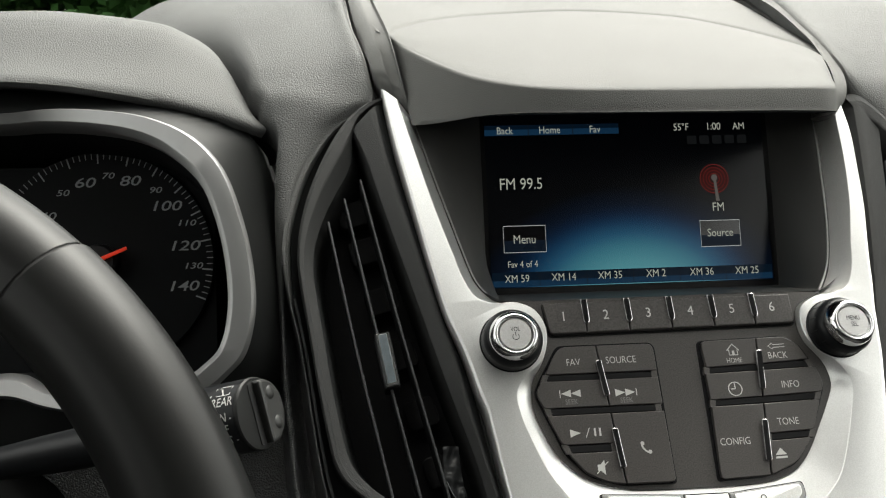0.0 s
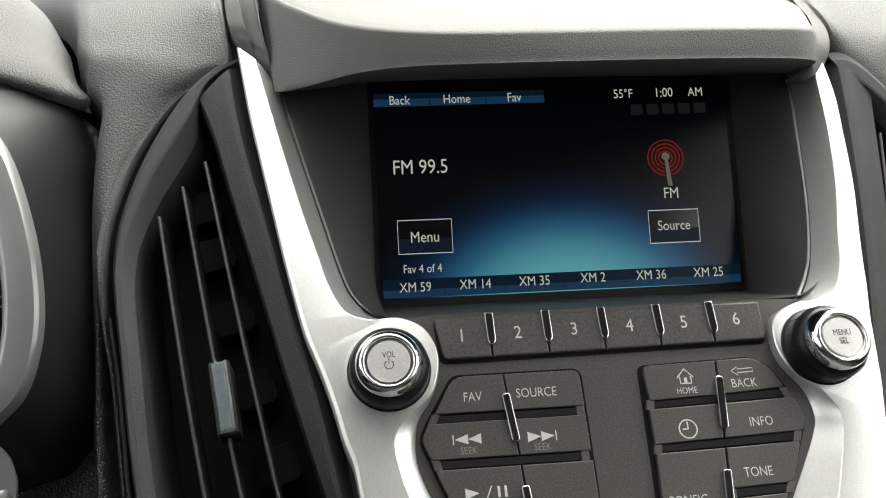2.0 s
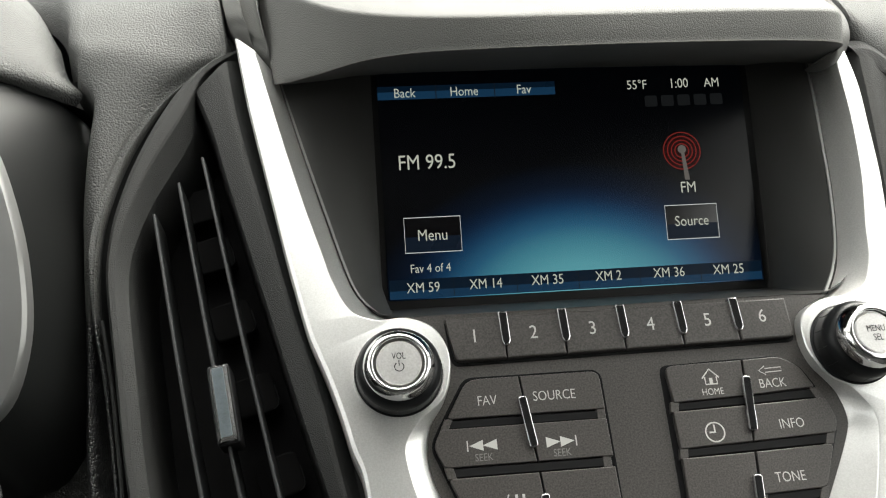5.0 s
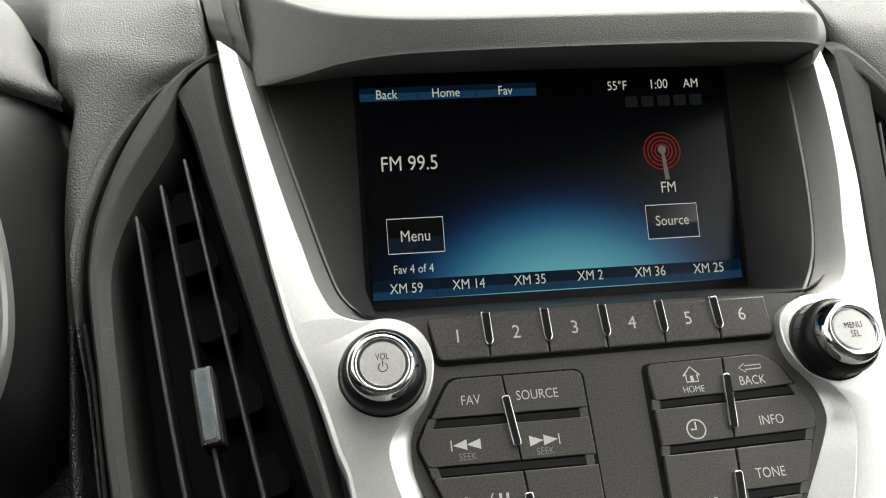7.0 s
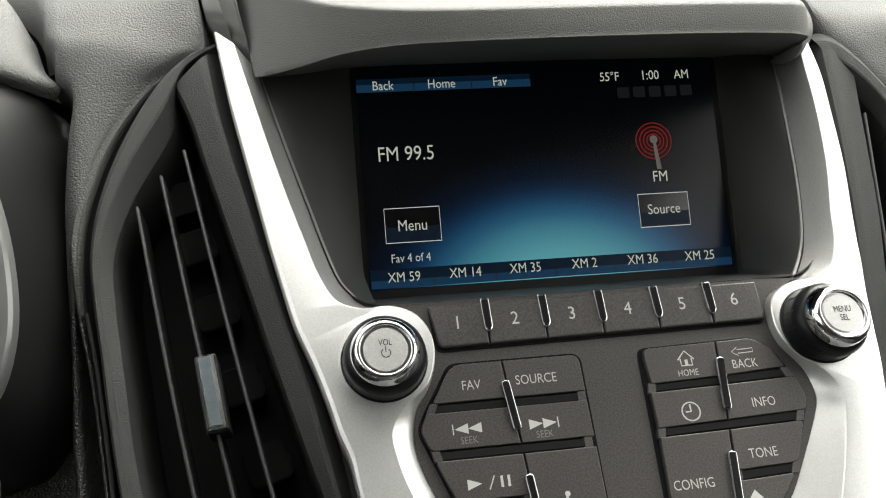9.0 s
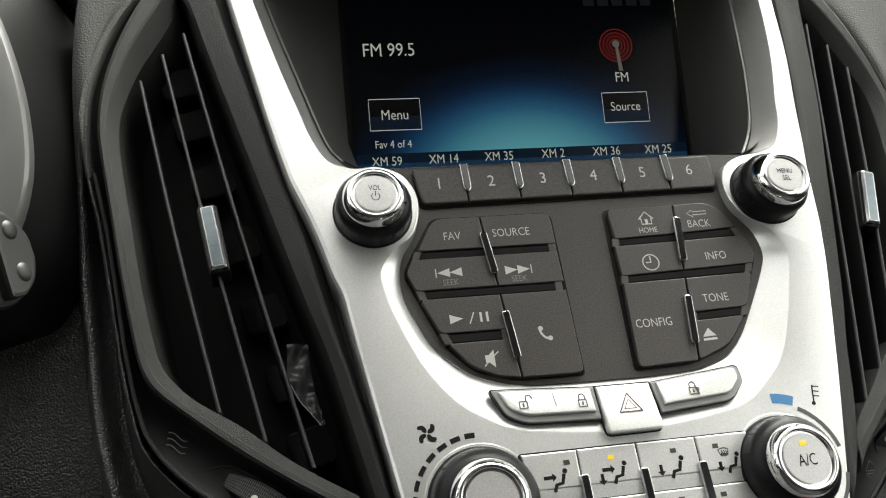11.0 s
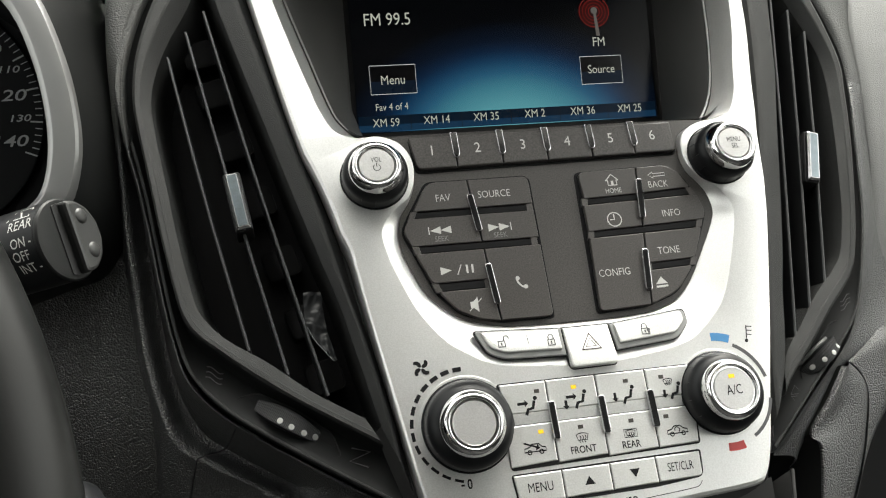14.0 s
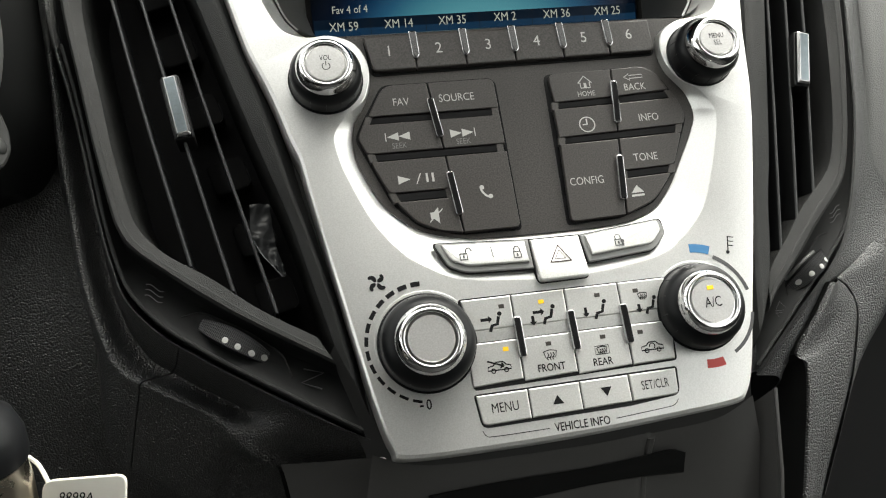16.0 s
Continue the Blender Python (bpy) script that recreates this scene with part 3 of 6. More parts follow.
def screen_hood():
    """The cowl over the screen."""
    lip = [(31, 467, 1191), (38, 459, 1191.3), (51, 444, 1193), (66, 427, 1195.5), (84, 413, 1196.6), (106, 403, 1196.6), (150, 396, 1196.4), (195, 397, 1196.2), (222, 400.5, 1195.7), (232, 404, 1195.2), (238, 410, 1194.7), (243, 422, 1194)]
    fold = [(22, 500, 1234), (31, 479, 1229), (45, 454, 1221), (61, 431, 1214), (82, 414, 1209.8), (106, 404, 1208), (150, 398.5, 1207.3), (195, 399.5, 1207.2), (222, 403, 1207), (232, 406.5, 1206.8), (238, 412, 1206.5), (244, 424, 1206.5)]
    roll = [(p[0] - 0.3, p[1] - 1.2, p[2] + 1.6) for p in lip]
    brow = [tuple(0.2 * np.array(p) + 0.8 * np.array(q) + np.array((0, -0.9, 0))) for p, q in zip(lip, fold)]
    back = [(20, 505, 1240), (30, 532, 1246), (48, 560, 1251.5), (72, 590, 1256.5), (104, 612, 1260), (146, 620, 1262), (186, 614, 1260), (222, 596, 1255), (248, 570, 1246.5), (266, 545, 1238), (276, 525, 1231.5), (281, 510, 1225)]
    fold2 = [tuple(np.array(f) + 4.5 * (np.array(b) - np.array(f)) / np.linalg.norm(np.array(b) - np.array(f)) + np.array((0, 0, 0.7))) for f, b in zip(fold, back)]
    def toward(k, lift):
        """A row between the fold and the back of the cowl."""
        return [tuple((1 - k) * np.array(f) + k * np.array(b) + np.array((0, 0, lift * math.sin(math.pi * i / 11) + 0.25 * lift))) for i, (f, b) in enumerate(zip(fold2, back))]
    under = [(33, 480, 1188), (42, 479, 1189.5), (54, 478, 1191), (67, 478, 1193.5), (88, 480, 1194), (112, 480, 1194), (155, 480, 1194), (200, 480, 1193.5), (230, 480, 1193), (246, 480, 1192.5), (256, 482, 1192), (264, 484, 1191)]
    inside = [(x, y + 36, z - 4) for x, y, z in under]
    mouth = [tuple(0.8 * np.array(p) + 0.2 * np.array(q) + np.array((0, 0, 0.4))) for p, q in zip(lip, under)]
    rows = [glide(r, 5) for r in (inside, under, mouth, lip, roll, brow, fold, fold2, toward(0.04, 0.5), toward(0.13, 1.0), toward(0.45, 2.0), back)]
    cols = [glide(c, 4) for c in zip(*rows)]
    hood = part("screen_hood", loft(cols), SMOOTHVINYL, DASH, "smooth cowl arching over the screen", 60)
    # rounded groove behind the cowl, then the rim that carries on into the pad
    g0 = glide(back, 5)

    def spread(k, dy, dz):
        return [(x + (x - 150) * k, y + dy, z + dz) for x, y, z in g0]
    rows = [g0, spread(0.0, 2.5, -3.5), spread(0.012, 5, -2.0), spread(0.03, 8, 1.5), spread(0.05, 13, 3.0), spread(0.09, 60, 16), spread(0.14, 160, 44)]
    part("cowl_rim", loft(rows), SMOOTHVINYL, DASH, "rim of the upper pad behind the cowl", 60)
    # cheeks: driver and passenger side of the cowl
    for edge, seam in (([(31, 475, 1190), (29.5, 471, 1199), (28.5, 472, 1206), (27, 474, 1212), (23, 486, 1230), (20, 505, 1242), (16, 545, 1254), (8, 640, 1279)],
                        [(16, 486, 1203), (14.5, 483, 1212), (13, 484, 1215), (10.5, 487, 1220), (7.5, 499, 1228), (4.5, 517, 1235), (-2, 568, 1256), (-9, 640, 1284)]),
                       ([(258, 476, 1189), (243, 422, 1194), (243.5, 423, 1201), (246, 428, 1207.5), (264, 468, 1216.5), (281, 512, 1226), (284, 545, 1242), (296, 640, 1272), (314, 800, 1301)],
                        [(272, 484, 1188), (276, 482, 1192), (280, 480, 1198), (285, 487, 1206), (290, 503, 1216), (293, 530, 1230), (298, 570, 1246), (311, 660, 1276), (330, 800, 1305)])):
        e, s = glide(edge, 5), glide(seam, 5)
        if edge[0][0] < 100:
            shape = ((0.97, 0, 0.8), (0.93, 1.0, -1.5), (0.52, 0.5, -0.5), (0.46, -1.0, 3.0), (0.40, -1.0, 3.2), (0.12, -0.5, 1.5))
        else:
            shape = ((0.9, 0.8, -1.2), (0.6, 1.2, -2.4), (0.25, 0.8, -1.8))
        inner = [[tuple(f * Vector(a) + (1 - f) * Vector(b) + Vector((0, dy, dz))) for a, b in zip(e, s)] for f, dy, dz in shape]
        drop = [(x, y + 8, z - 9) for x, y, z in s]
        part("cowl_cheek", loft([e, *inner, s, drop]), SMOOTHVINYL, DASH, "side of the cowl beside the silver trim", 35)
    return hood


screen_hood()


def lower_console():
    c = thing("lower_console", FACE, "dark plastic storage pocket under the console face", "console")
    # throat under the silver plate
    back = [(-82, -104, -14), (-60, -111, -12), (0, -112, -12), (24, -111, -12), (32, -111, -13), (58, -109, -12), (76, -102, -14)]
    mid = [(-86, -122, -24), (-60, -124, -24), (0, -126, -24), (23, -125, -24), (30, -125, -26), (60, -124, -25), (82, -118, -27)]
    low = [(-90, -172, -44), (-60, -174, -44), (0, -174, -44), (20, -174, -44), (27, -174, -47), (56, -172, -45), (78, -170, -46)]
    part("pocket_back", loft([glide(r, 5) for r in (back, mid, low)]), POCKET, c, "dark satin back of the pocket", 60)
    def on_back(u, v, lift):
        """A place on the pocket's back, lifted by some millimetres."""
        return (u, v, (-12 + (v + 112) * 0.857 if v > -126 else -24 + (v + 126) * 0.417) + lift)
    # Raised dark strip: the slot's depth is given by colour, not cut in.
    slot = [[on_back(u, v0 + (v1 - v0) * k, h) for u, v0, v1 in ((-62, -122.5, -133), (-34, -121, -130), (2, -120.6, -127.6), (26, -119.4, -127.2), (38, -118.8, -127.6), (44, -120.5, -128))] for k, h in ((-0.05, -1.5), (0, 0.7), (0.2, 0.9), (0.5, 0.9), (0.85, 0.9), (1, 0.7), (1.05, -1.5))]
    part("slot", loft([glide(r, 4) for r in slot]), SHROUD, c, "dark strip standing for the slot in the pocket back", 40)
    # Shape added to produce the upright highlight on the pocket back.
    part("rib", tube([(29, -112, -15), (27.5, -125, -27.5), (24, -150, -37.5), (22, -172, -46.5)], 2.2, 14), POCKET, c, "rounded rib added for the bright streak")
    for wallp, inner in (([(-117, -102, -34), (-115, -112, -40), (-110, -150, -52), (-104, -182, -62)], [(-79, -105, -20), (-78, -115, -25), (-76, -150, -38), (-74, -182, -50)]),
                         ([(90, -100, -20), (86, -135, -24), (80, -180, -34)], [(78, -108, -34), (78, -135, -42), (74, -180, -54)])):
        part("pocket_side", loft([glide(wallp, 4), glide(inner, 4)]), POCKET, c, "satin side of the pocket")
        edge = wallp if wallp[0][0] > 0 else [(u, v - 1, w + 1) for u, v, w in inner]
        part("side_edge", tube(edge, 0.9 if wallp[0][0] > 0 else 2.4, 10), POCKET, c, "rounded edge of the pocket side")
    p = thing("passenger_console_side", FACE, "grained vinyl side panel below the passenger vent", "side panel")
    a = [(143, -54, -42), (130, -69, -41), (116, -84, -41.5), (119.5, -90, -42), (117, -109, -45), (108, -148, -51), (101, -180, -56)]
    a1 = [(145, -55, -41), (132, -70, -40), (118, -85, -40.5), (121.5, -91, -41), (119, -109, -44), (110, -148, -50), (103, -180, -55)]
    b = [(148, -54, -44), (143, -66, -45), (136, -78, -47), (136, -88, -48), (130, -109, -50), (116, -148, -55), (108, -180, -59)]
    d = [(151.5, -52, -49), (158, -57, -52), (161, -66, -54), (157, -82, -56), (148, -104, -58), (124, -149, -62), (113, -182, -66)]
    e = [(153, -53, -56), (161, -59, -62), (165, -68, -66), (161, -84, -70), (152, -105, -74), (127, -150, -80), (116, -182, -84)]
    part("panel", loft([glide(c2, 4) for c2 in zip(*[glide(r, 5) for r in (a, a1, b, d, e)])]), HARDSHADE, p, "", 60)
    a2 = [(u - 16, v - 1, w - 22) for u, v, w in a]
    part("edge", loft([glide(a2, 5), glide(a, 5)]), SHROUD, p, "dark flank of the panel")
    near = [(152.6, -51.5, -52), (152.6, -51.5, -49.5), (159.2, -56.4, -52.5), (162.3, -66, -54.5), (158.4, -82.5, -56.5), (149.4, -104.5, -58.5), (126, -149, -63)]
    wide = [(190, -30, -62), (196, -38, -63), (196, -52, -66), (186, -68, -67), (168, -86, -66), (153, -105, -65), (128, -150, -68)]
    back = [(u + 6, v - 8, w - 34) for u, v, w in wide]
    part("lower_flank", loft([glide(c2, 4) for c2 in zip(*[glide(r, 5) for r in (near, wide, back)])]), HARDSHADE, p, "grained flank beyond the seam", 60)
    # The black material stands in for the footwell's shade.
    part("footwell_panel", loft([[(150, -40, -110), (140, -120, -140), (120, -200, -160)], [(420, -40, -190), (420, -120, -210), (420, -200, -220)]]), VOID, p, "footwell panel, its shade put into the black")
    k = thing("column_cover", FACE, "dark grained lower panel beside the console pocket", "trim panel")
    a = [(-162.5, -70, -37), (-150, -75, -36.5), (-136, -85, -36.5), (-124, -96, -36.5), (-119.5, -101, -37), (-118, -104, -38)]
    b = [(-162, -100, -60), (-150, -104, -60), (-136, -110, -59), (-122, -116, -56), (-117.5, -118, -54), (-116, -119, -54)]
    d = [(-158, -182, -116), (-148, -182, -114), (-134, -182, -110), (-115, -182, -104), (-110, -182, -100), (-108, -182, -100)]
    rows = [[(r[0][0] - 0.5, r[0][1], r[0][2] - 9)] + [(r[0][0], r[0][1], r[0][2] - 1.2)] + r for r in (a, b, d)]
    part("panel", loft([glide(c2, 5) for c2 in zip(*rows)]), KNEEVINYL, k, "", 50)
    side = [r[-1] for r in (a, b, d)]
    part("edge", loft([glide(side, 5), glide([(u + 14, v - 2, w - 30) for u, v, w in side], 5)]), SHROUD, k, "dark flank of the panel")


lower_console()

# ---- centre console face ----
CONSOLE = thing("console_face", FACE, "satin silver console face with dark audio panel and climate controls", "console")

# outer edge, crest of the bevel, foot of the bevel
RIM = [((-141, 191), (-133, 184), (-125, 178)), ((-136, 160), (-127, 160), (-120, 158)), ((-131.5, 138), (-121.5, 138), (-114.8, 138)), ((-126, 112), (-114.5, 112), (-107.5, 112)),
       ((-121.8, 92), (-108.5, 92), (-101.5, 91)), ((-119, 80), (-104.8, 80), (-97, 79)), ((-116.5, 69.5), (-99, 69), (-90, 70)), ((-114, 60), (-90, 65), (-84, 67)), ((-111, 52), (-80, 65), (-79, 66.5)),
       ((-108, 44), (-71, 61), (-70, 62.5)), ((-105.4, 36), (-66.5, 53), (-65, 53.5)), ((-103.4, 29), (-66.5, 44), (-65, 43.5)), ((-101, 20), (-70, 35), (-68.5, 34)), ((-98, 12), (-78, 28), (-73, 27)),
       ((-96.5, 4), (-83, 20), (-74.5, 19)), ((-94.5, -8), (-82, 10), (-74, 11)), ((-92, -22), (-79, 0), (-71, 2)), ((-88.5, -42), (-72, -17), (-65, -10)), ((-85, -62), (-62, -31), (-55, -19.5)),
       ((-80, -88), (-51, -39), (-44, -24)), ((-75.5, -104), (-44, -42.5), (-37, -25.5)), ((-70, -108.5), (-36, -44.5), (-30, -26.5)), ((-32, -109.2), (-10, -47), (-8, -27)), ((1, -108.6), (0, -47.3), (0, -27)),
       ((36, -106.8), (18, -46.5), (15, -27)), ((60, -105), (34, -44.5), (30, -26.2)), ((66, -101.5), (42, -42.5), (38.5, -24.3)), ((71, -90), (50, -39), (46, -21)), ((78, -64), (63.5, -27), (53.5, -13.5)),
       ((85, -38), (71.5, -12), (61, -2)), ((90, -18), (79, 8), (69.3, 12)), ((94, -2), (81, 19), (72.2, 19.5)), ((97.5, 12), (77, 27.5), (71, 28)), ((99.5, 22), (71, 33), (67.8, 34)),
       ((101, 30), (65, 40.3), (63.6, 40.5)), ((102, 38), (63.2, 49), (61.9, 49)), ((103.2, 48), (65.5, 57.5), (64, 58.5)), ((104, 55), (74, 62.5), (73, 64)), ((105.2, 62), (84, 64), (79, 66)),
       ((106.6, 70), (92, 68), (83.5, 71)), ((108, 80), (97.3, 79), (89, 80)), ((110, 92), (100, 92), (92.8, 91)), ((113.8, 114), (105.2, 114), (97.2, 113)), ((116.2, 138), (108.8, 139), (100.6, 139)),
       ((117.8, 160), (110.4, 160), (103, 160)), ((115.8, 187), (112, 184), (104.2, 178))]


def silver_plate():
    outer = glide([r[0] for r in RIM], 5)
    crest = glide([r[1] for r in RIM], 5)
    foot = glide([r[2] for r in RIM], 5)
    rows = []
    last = len(outer) - 1
    for i, (o, c, f) in enumerate(zip(outer, crest, foot)):
        t = min(i, last - i) / 5
        low = -3.2 - 4.0 * max(0.0, min(1.0, (7.5 - t) / 2.5))
        o, c, f = Vector(o), Vector(c), Vector(f)
        d = (c - o).normalized()
        n = (f - c).normalized()
        rows.append([(*(f + n * 0.4), low - 4), (*f, low - 0.5), (*(f - n * 0.5), low), (*c.lerp(f, 0.5), 0.5 * (low + 1.7)), (*(c + n * 0.5), 1.75), (*(c + n * 0.1), 2.1), (*(c - n * 0.5), 2.2),
                     (*(o + d * 2.2), 2.2), (*(o + d * 0.8), 1.7), (*o, 0.3), (*o, -14)])
    part("silver_trim", loft(rows), SILVER, CONSOLE, "satin silver trim plate", 14)
    # slim ledge between the bevel and the screen recess
    for pick in (range(0, 37), range(last - 36, last + 1)):
        a, b = [], []
        for i in pick:
            c, f = Vector(crest[i]), Vector(foot[i])
            n = (f - c).normalized()
            low = -3.2 - 4.0 * max(0.0, min(1.0, (7.5 - min(i, last - i) / 5) / 2.5))
            a.append((*(f + n * 0.55), low + 0.3))
            b.append((*(f + n * 1.5), low + 0.1))
        drop = [(p[0], p[1], p[2] - 3) for p in b]
        part("ledge", loft([[(p[0], p[1], p[2] - 3) for p in a], a, b, drop]), LEDGE, CONSOLE, "slim silver ledge inside the trim, shade in its grey")


silver_plate()


def audio_panel():
    foot = [r[2] for r in RIM[7:39]]
    pts = [tuple(Vector(p)) for p in glide(foot, 4)] + [(62, 67), (61, 67), (-66, 67)]
    big = [(p[0] * 1.012, p[1]) for p in pts]
    bm = slab(big, -2.4)
    part("audio_panel", bm, PANEL, CONSOLE, "dark bronze-grey painted control panel")
    # sill that climbs from the keys back to the screen
    front = [(-92, 72, -3), (-84, 67.5, -2.4), (-60, 66.5, -2.2), (0, 67, -2.2), (58, 67, -2.2), (80, 67.5, -2.4), (90, 74, -3)]
    rear = [(-96, 86, -42), (-88, 86, -44), (-60, 86, -44), (0, 86, -44), (58, 86, -44), (82, 86, -44), (92, 86, -42)]
    part("screen_sill", loft([glide(front, 4), glide(rear, 4)]), RECESS, CONSOLE, "sill below the screen")


audio_panel()


def screen_surround():
    """Walls of the recess round the display."""
    def rim(k0, k1):
        return glide([r[2] for r in RIM[k0:k1]], 4)
    s2f = FACE.inverted() @ SCREEN

    def S(u, v, w=0.0):
        p = s2f @ Vector((u / 1000, v / 1000, w / 1000))
        return (1000 * p.x, 1000 * p.y, 1000 * p.z)
    left = [(u, v, -7.2 + 4.0 * max(0, min(1, (i / 4 - 5) / 2.5))) for i, (u, v) in enumerate(rim(0, 9))]
    inner = []
    for i, p in enumerate(left):
        t = i / (len(left) - 1)
        inner.append(S(-88 + 4 * max(0, t - 0.75) * 4, 52 - 116 * min(1, t * 1.25), 0))
    mid = [tuple(0.5 * (Vector(a) + Vector(b)) + Vector((3, 0, 3))) for a, b in zip(left, inner)]
    part("recess_wall", loft([left, mid, inner]), RECESS, CONSOLE, "dark wall of the screen recess", 60)
    right = [(u, v, -7.2 + 4.0 * max(0, min(1, (3.5 - i / 4) / 2.5))) for i, (u, v) in enumerate(rim(37, 46))]
    inner = []
    for i, p in enumerate(right):
        t = 1 - i / (len(right) - 1)
        inner.append(S(78.6 - 4 * max(0, t - 0.75) * 4, 52 - 116 * min(1, t * 1.25), 0))
    mid = [tuple(0.5 * (Vector(a) + Vector(b)) + Vector((-3, 0, 3))) for a, b in zip(right, inner)]
    part("recess_wall", loft([right, mid, inner]), RECESS, CONSOLE, "dark wall of the screen recess", 60)


screen_surround()


def display():
    s = thing("display_screen", SCREEN, "lit navigation radio display showing a radio station", "screen")
    part("bezel", prism(rounded([(-88.5, -63), (79, -63), (79, 54), (-88.5, 54)], 3), -6, -0.6, 0.4), BLACK, s, "black screen border")
    back = part("picture", slab([(-85.5, -58), (75.5, -58), (75.5, 40), (-85.5, 40)], 0.0), LCDBACK, s, "lit picture with a blue dome of light")
    h = 0.06

    def line(pts, wdt, mt, nm="line", closed=True, lift=h):
        return part(nm, band(pts, wdt, lift, closed=closed), mt, s)
    part("title_bar", slab([(-85.5, 27.6), (-8.5, 27.6), (-8.5, 31), (-85.5, 31)], h), LCDBAR, s, "blue bar behind the titles")
    part("title_bar", slab([(-85.5, 31), (-8.5, 31), (-8.5, 33.5), (-85.5, 33.5)], h), LCDBARLOW, s)
    for x in (-60.5, -35):
        line([(x, 27), (x, 34)], 0.4, LCDDIM, closed=False, lift=2 * h)
    part("preset_bar", slab([(-85, -57.6), (75, -57.6), (75, -54.2), (-85, -54.2)], h), LCDBAR, s, "blue bar behind the presets")
    part("preset_bar", slab([(-85, -54.2), (75, -54.2), (75, -49.6), (-85, -49.6)], h), LCDBARLOW, s)
    for x in (-58.3, -31.7, -5.3, 21.3, 48):
        line([(x, -57.4), (x, -49.6)], 0.35, LCDDIM, closed=False, lift=2 * h)
    for x0, x1, nm in ((-77.5, -53.8, "Menu"), (35, 58, "Source")):
        edge = rounded([(x0, -38.6), (x1, -38.6), (x1, -23.8), (x0, -23.8)], 0.6, 2)
        part("soft_key", slab(inset(edge, 0.2), h), mat("lcd_key", (0.004, 0.004, 0.006), 0.15), s)
        part("soft_key", slab([(x0 + 0.4, -38.2), (x1 - 0.4, -38.2), (x1 - 0.4, -32), (x0 + 0.4, -32)], 1.5 * h), glow("lcd_key_low", (0.010, 0.02, 0.04), 0.07), s)
        line(edge, 0.4, LCDLINE, "outline", lift=2 * h)
    for wds, x, y, sz in (("Back", -74, 30.2, 4.1), ("Home", -48.3, 30.2, 4.1), ("Fav", -22.3, 30.2, 4.1), ("55°F", 28, 30.4, 4.1), ("1:00", 47, 30.5, 4.3), ("AM", 62, 30.4, 4.1),
                          ("FM 99.5", -66.2, -0.4, 6.4), ("FM", 46.4, -16.3, 4.9), ("Menu", -65.8, -31.6, 4.8), ("Source", 46.4, -31, 4.5), ("Fav 4 of 4", -67.5, -45.4, 3.6),
                          ("XM 59", -71, -53.4, 4.2), ("XM 14", -44.8, -53.2, 4.2), ("XM 35", -18.6, -53, 4.2), ("XM 2", 7.6, -52.8, 4.2), ("XM 36", 34, -52.8, 4.2), ("XM 25", 60.3, -52.8, 4.2)):
        part("lettering", lettering(wds, sz, x, y, 3 * h, 0.84), LCDTEXT, s, "pale lit lettering")
    for i in range(5):
        x = 31 + 7.4 * i
        part("status_icon", slab(rounded([(x, 20.5), (x + 5.6, 20.5), (x + 5.6, 25.5), (x, 25.5)], 0.8, 2), h), LCDDIM, s)
    for r in (8.2, 6.4, 4.7, 3.1):
        part("signal_ring", band(disc(45.3, 0.2, r, 36), 0.5, h, closed=True), LCDRED, s, "red ring of the antenna symbol")
    part("signal_glow", slab(disc(45.3, -0.6, 8.0, 32), 0.5 * h), LCDGLOW, s, "dim red glow behind the rings")
    part("antenna_mast", slab([(44.8, 0.2), (46.2, 0.2), (47.6, -12.8), (45.4, -12.8)], 2 * h), LCDSTEEL, s, "grey mast of the antenna symbol")
    part("antenna_tip", slab(disc(45.3, 0.8, 1.9, 16), 3 * h), LCDSTEEL, s)


display()

KEYW = 0.0


def presets():
    us = [-66, -45, -23.5, -2, 19.5, 40.5, 61]
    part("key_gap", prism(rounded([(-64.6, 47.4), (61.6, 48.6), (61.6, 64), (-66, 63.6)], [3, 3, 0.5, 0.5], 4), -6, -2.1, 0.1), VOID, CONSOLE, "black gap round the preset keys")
    for i in range(6):
        a, b = us[i] + 0.2, us[i + 1] - 0.2
        va, vb = 64.4 + 0.1 * i, 64.5 + 0.1 * i
        pts = [(a, 48.6 + 0.2 * i), (b, 48.8 + 0.2 * i), (b, vb), (a, va)]
        if i == 0:
            pts = [(a + 2.5, 48.6), (b, 48.8), (b, vb), (a, va)]
        pts = rounded(pts, [2.5 if i == 0 else 0.3, 2.5 if i == 5 else 0.3, 0.3, 0.3], 4)
        key = part("preset_key", prism(pts, -8, KEYW + 0.3, 0.7), BUTTON, CONSOLE, "dark numbered preset key")
        part("number", lettering(str(i + 1), 4.9, (a + b) / 2 - 0.4, 57.2 + 0.2 * i, KEYW + 0.4, 0.9), PRINT, key, "pale printed number")
    for u in us[1:6]:
        top = rounded([(u - 1.9, 66), (u + 1.7, 66), (u + 1.9, 54.5), (u + 0.9, 53), (u - 0.7, 53), (u - 1.5, 54.5)], 0.8, 3)
        dv = part("divider", prism(top, -6, KEYW + 1.4, 0.7), TABCHROME, CONSOLE, "small chrome divider between keys")
        part("inlay", prism(rounded([(u - 1.45, 65.2), (u + 1.25, 65.2), (u + 1.4, 55), (u + 0.7, 53.6), (u - 0.5, 53.6), (u - 1.1, 55)], 0.4, 2), 1.0, KEYW + 1.65, 0.2), INLAY, dv)


presets()


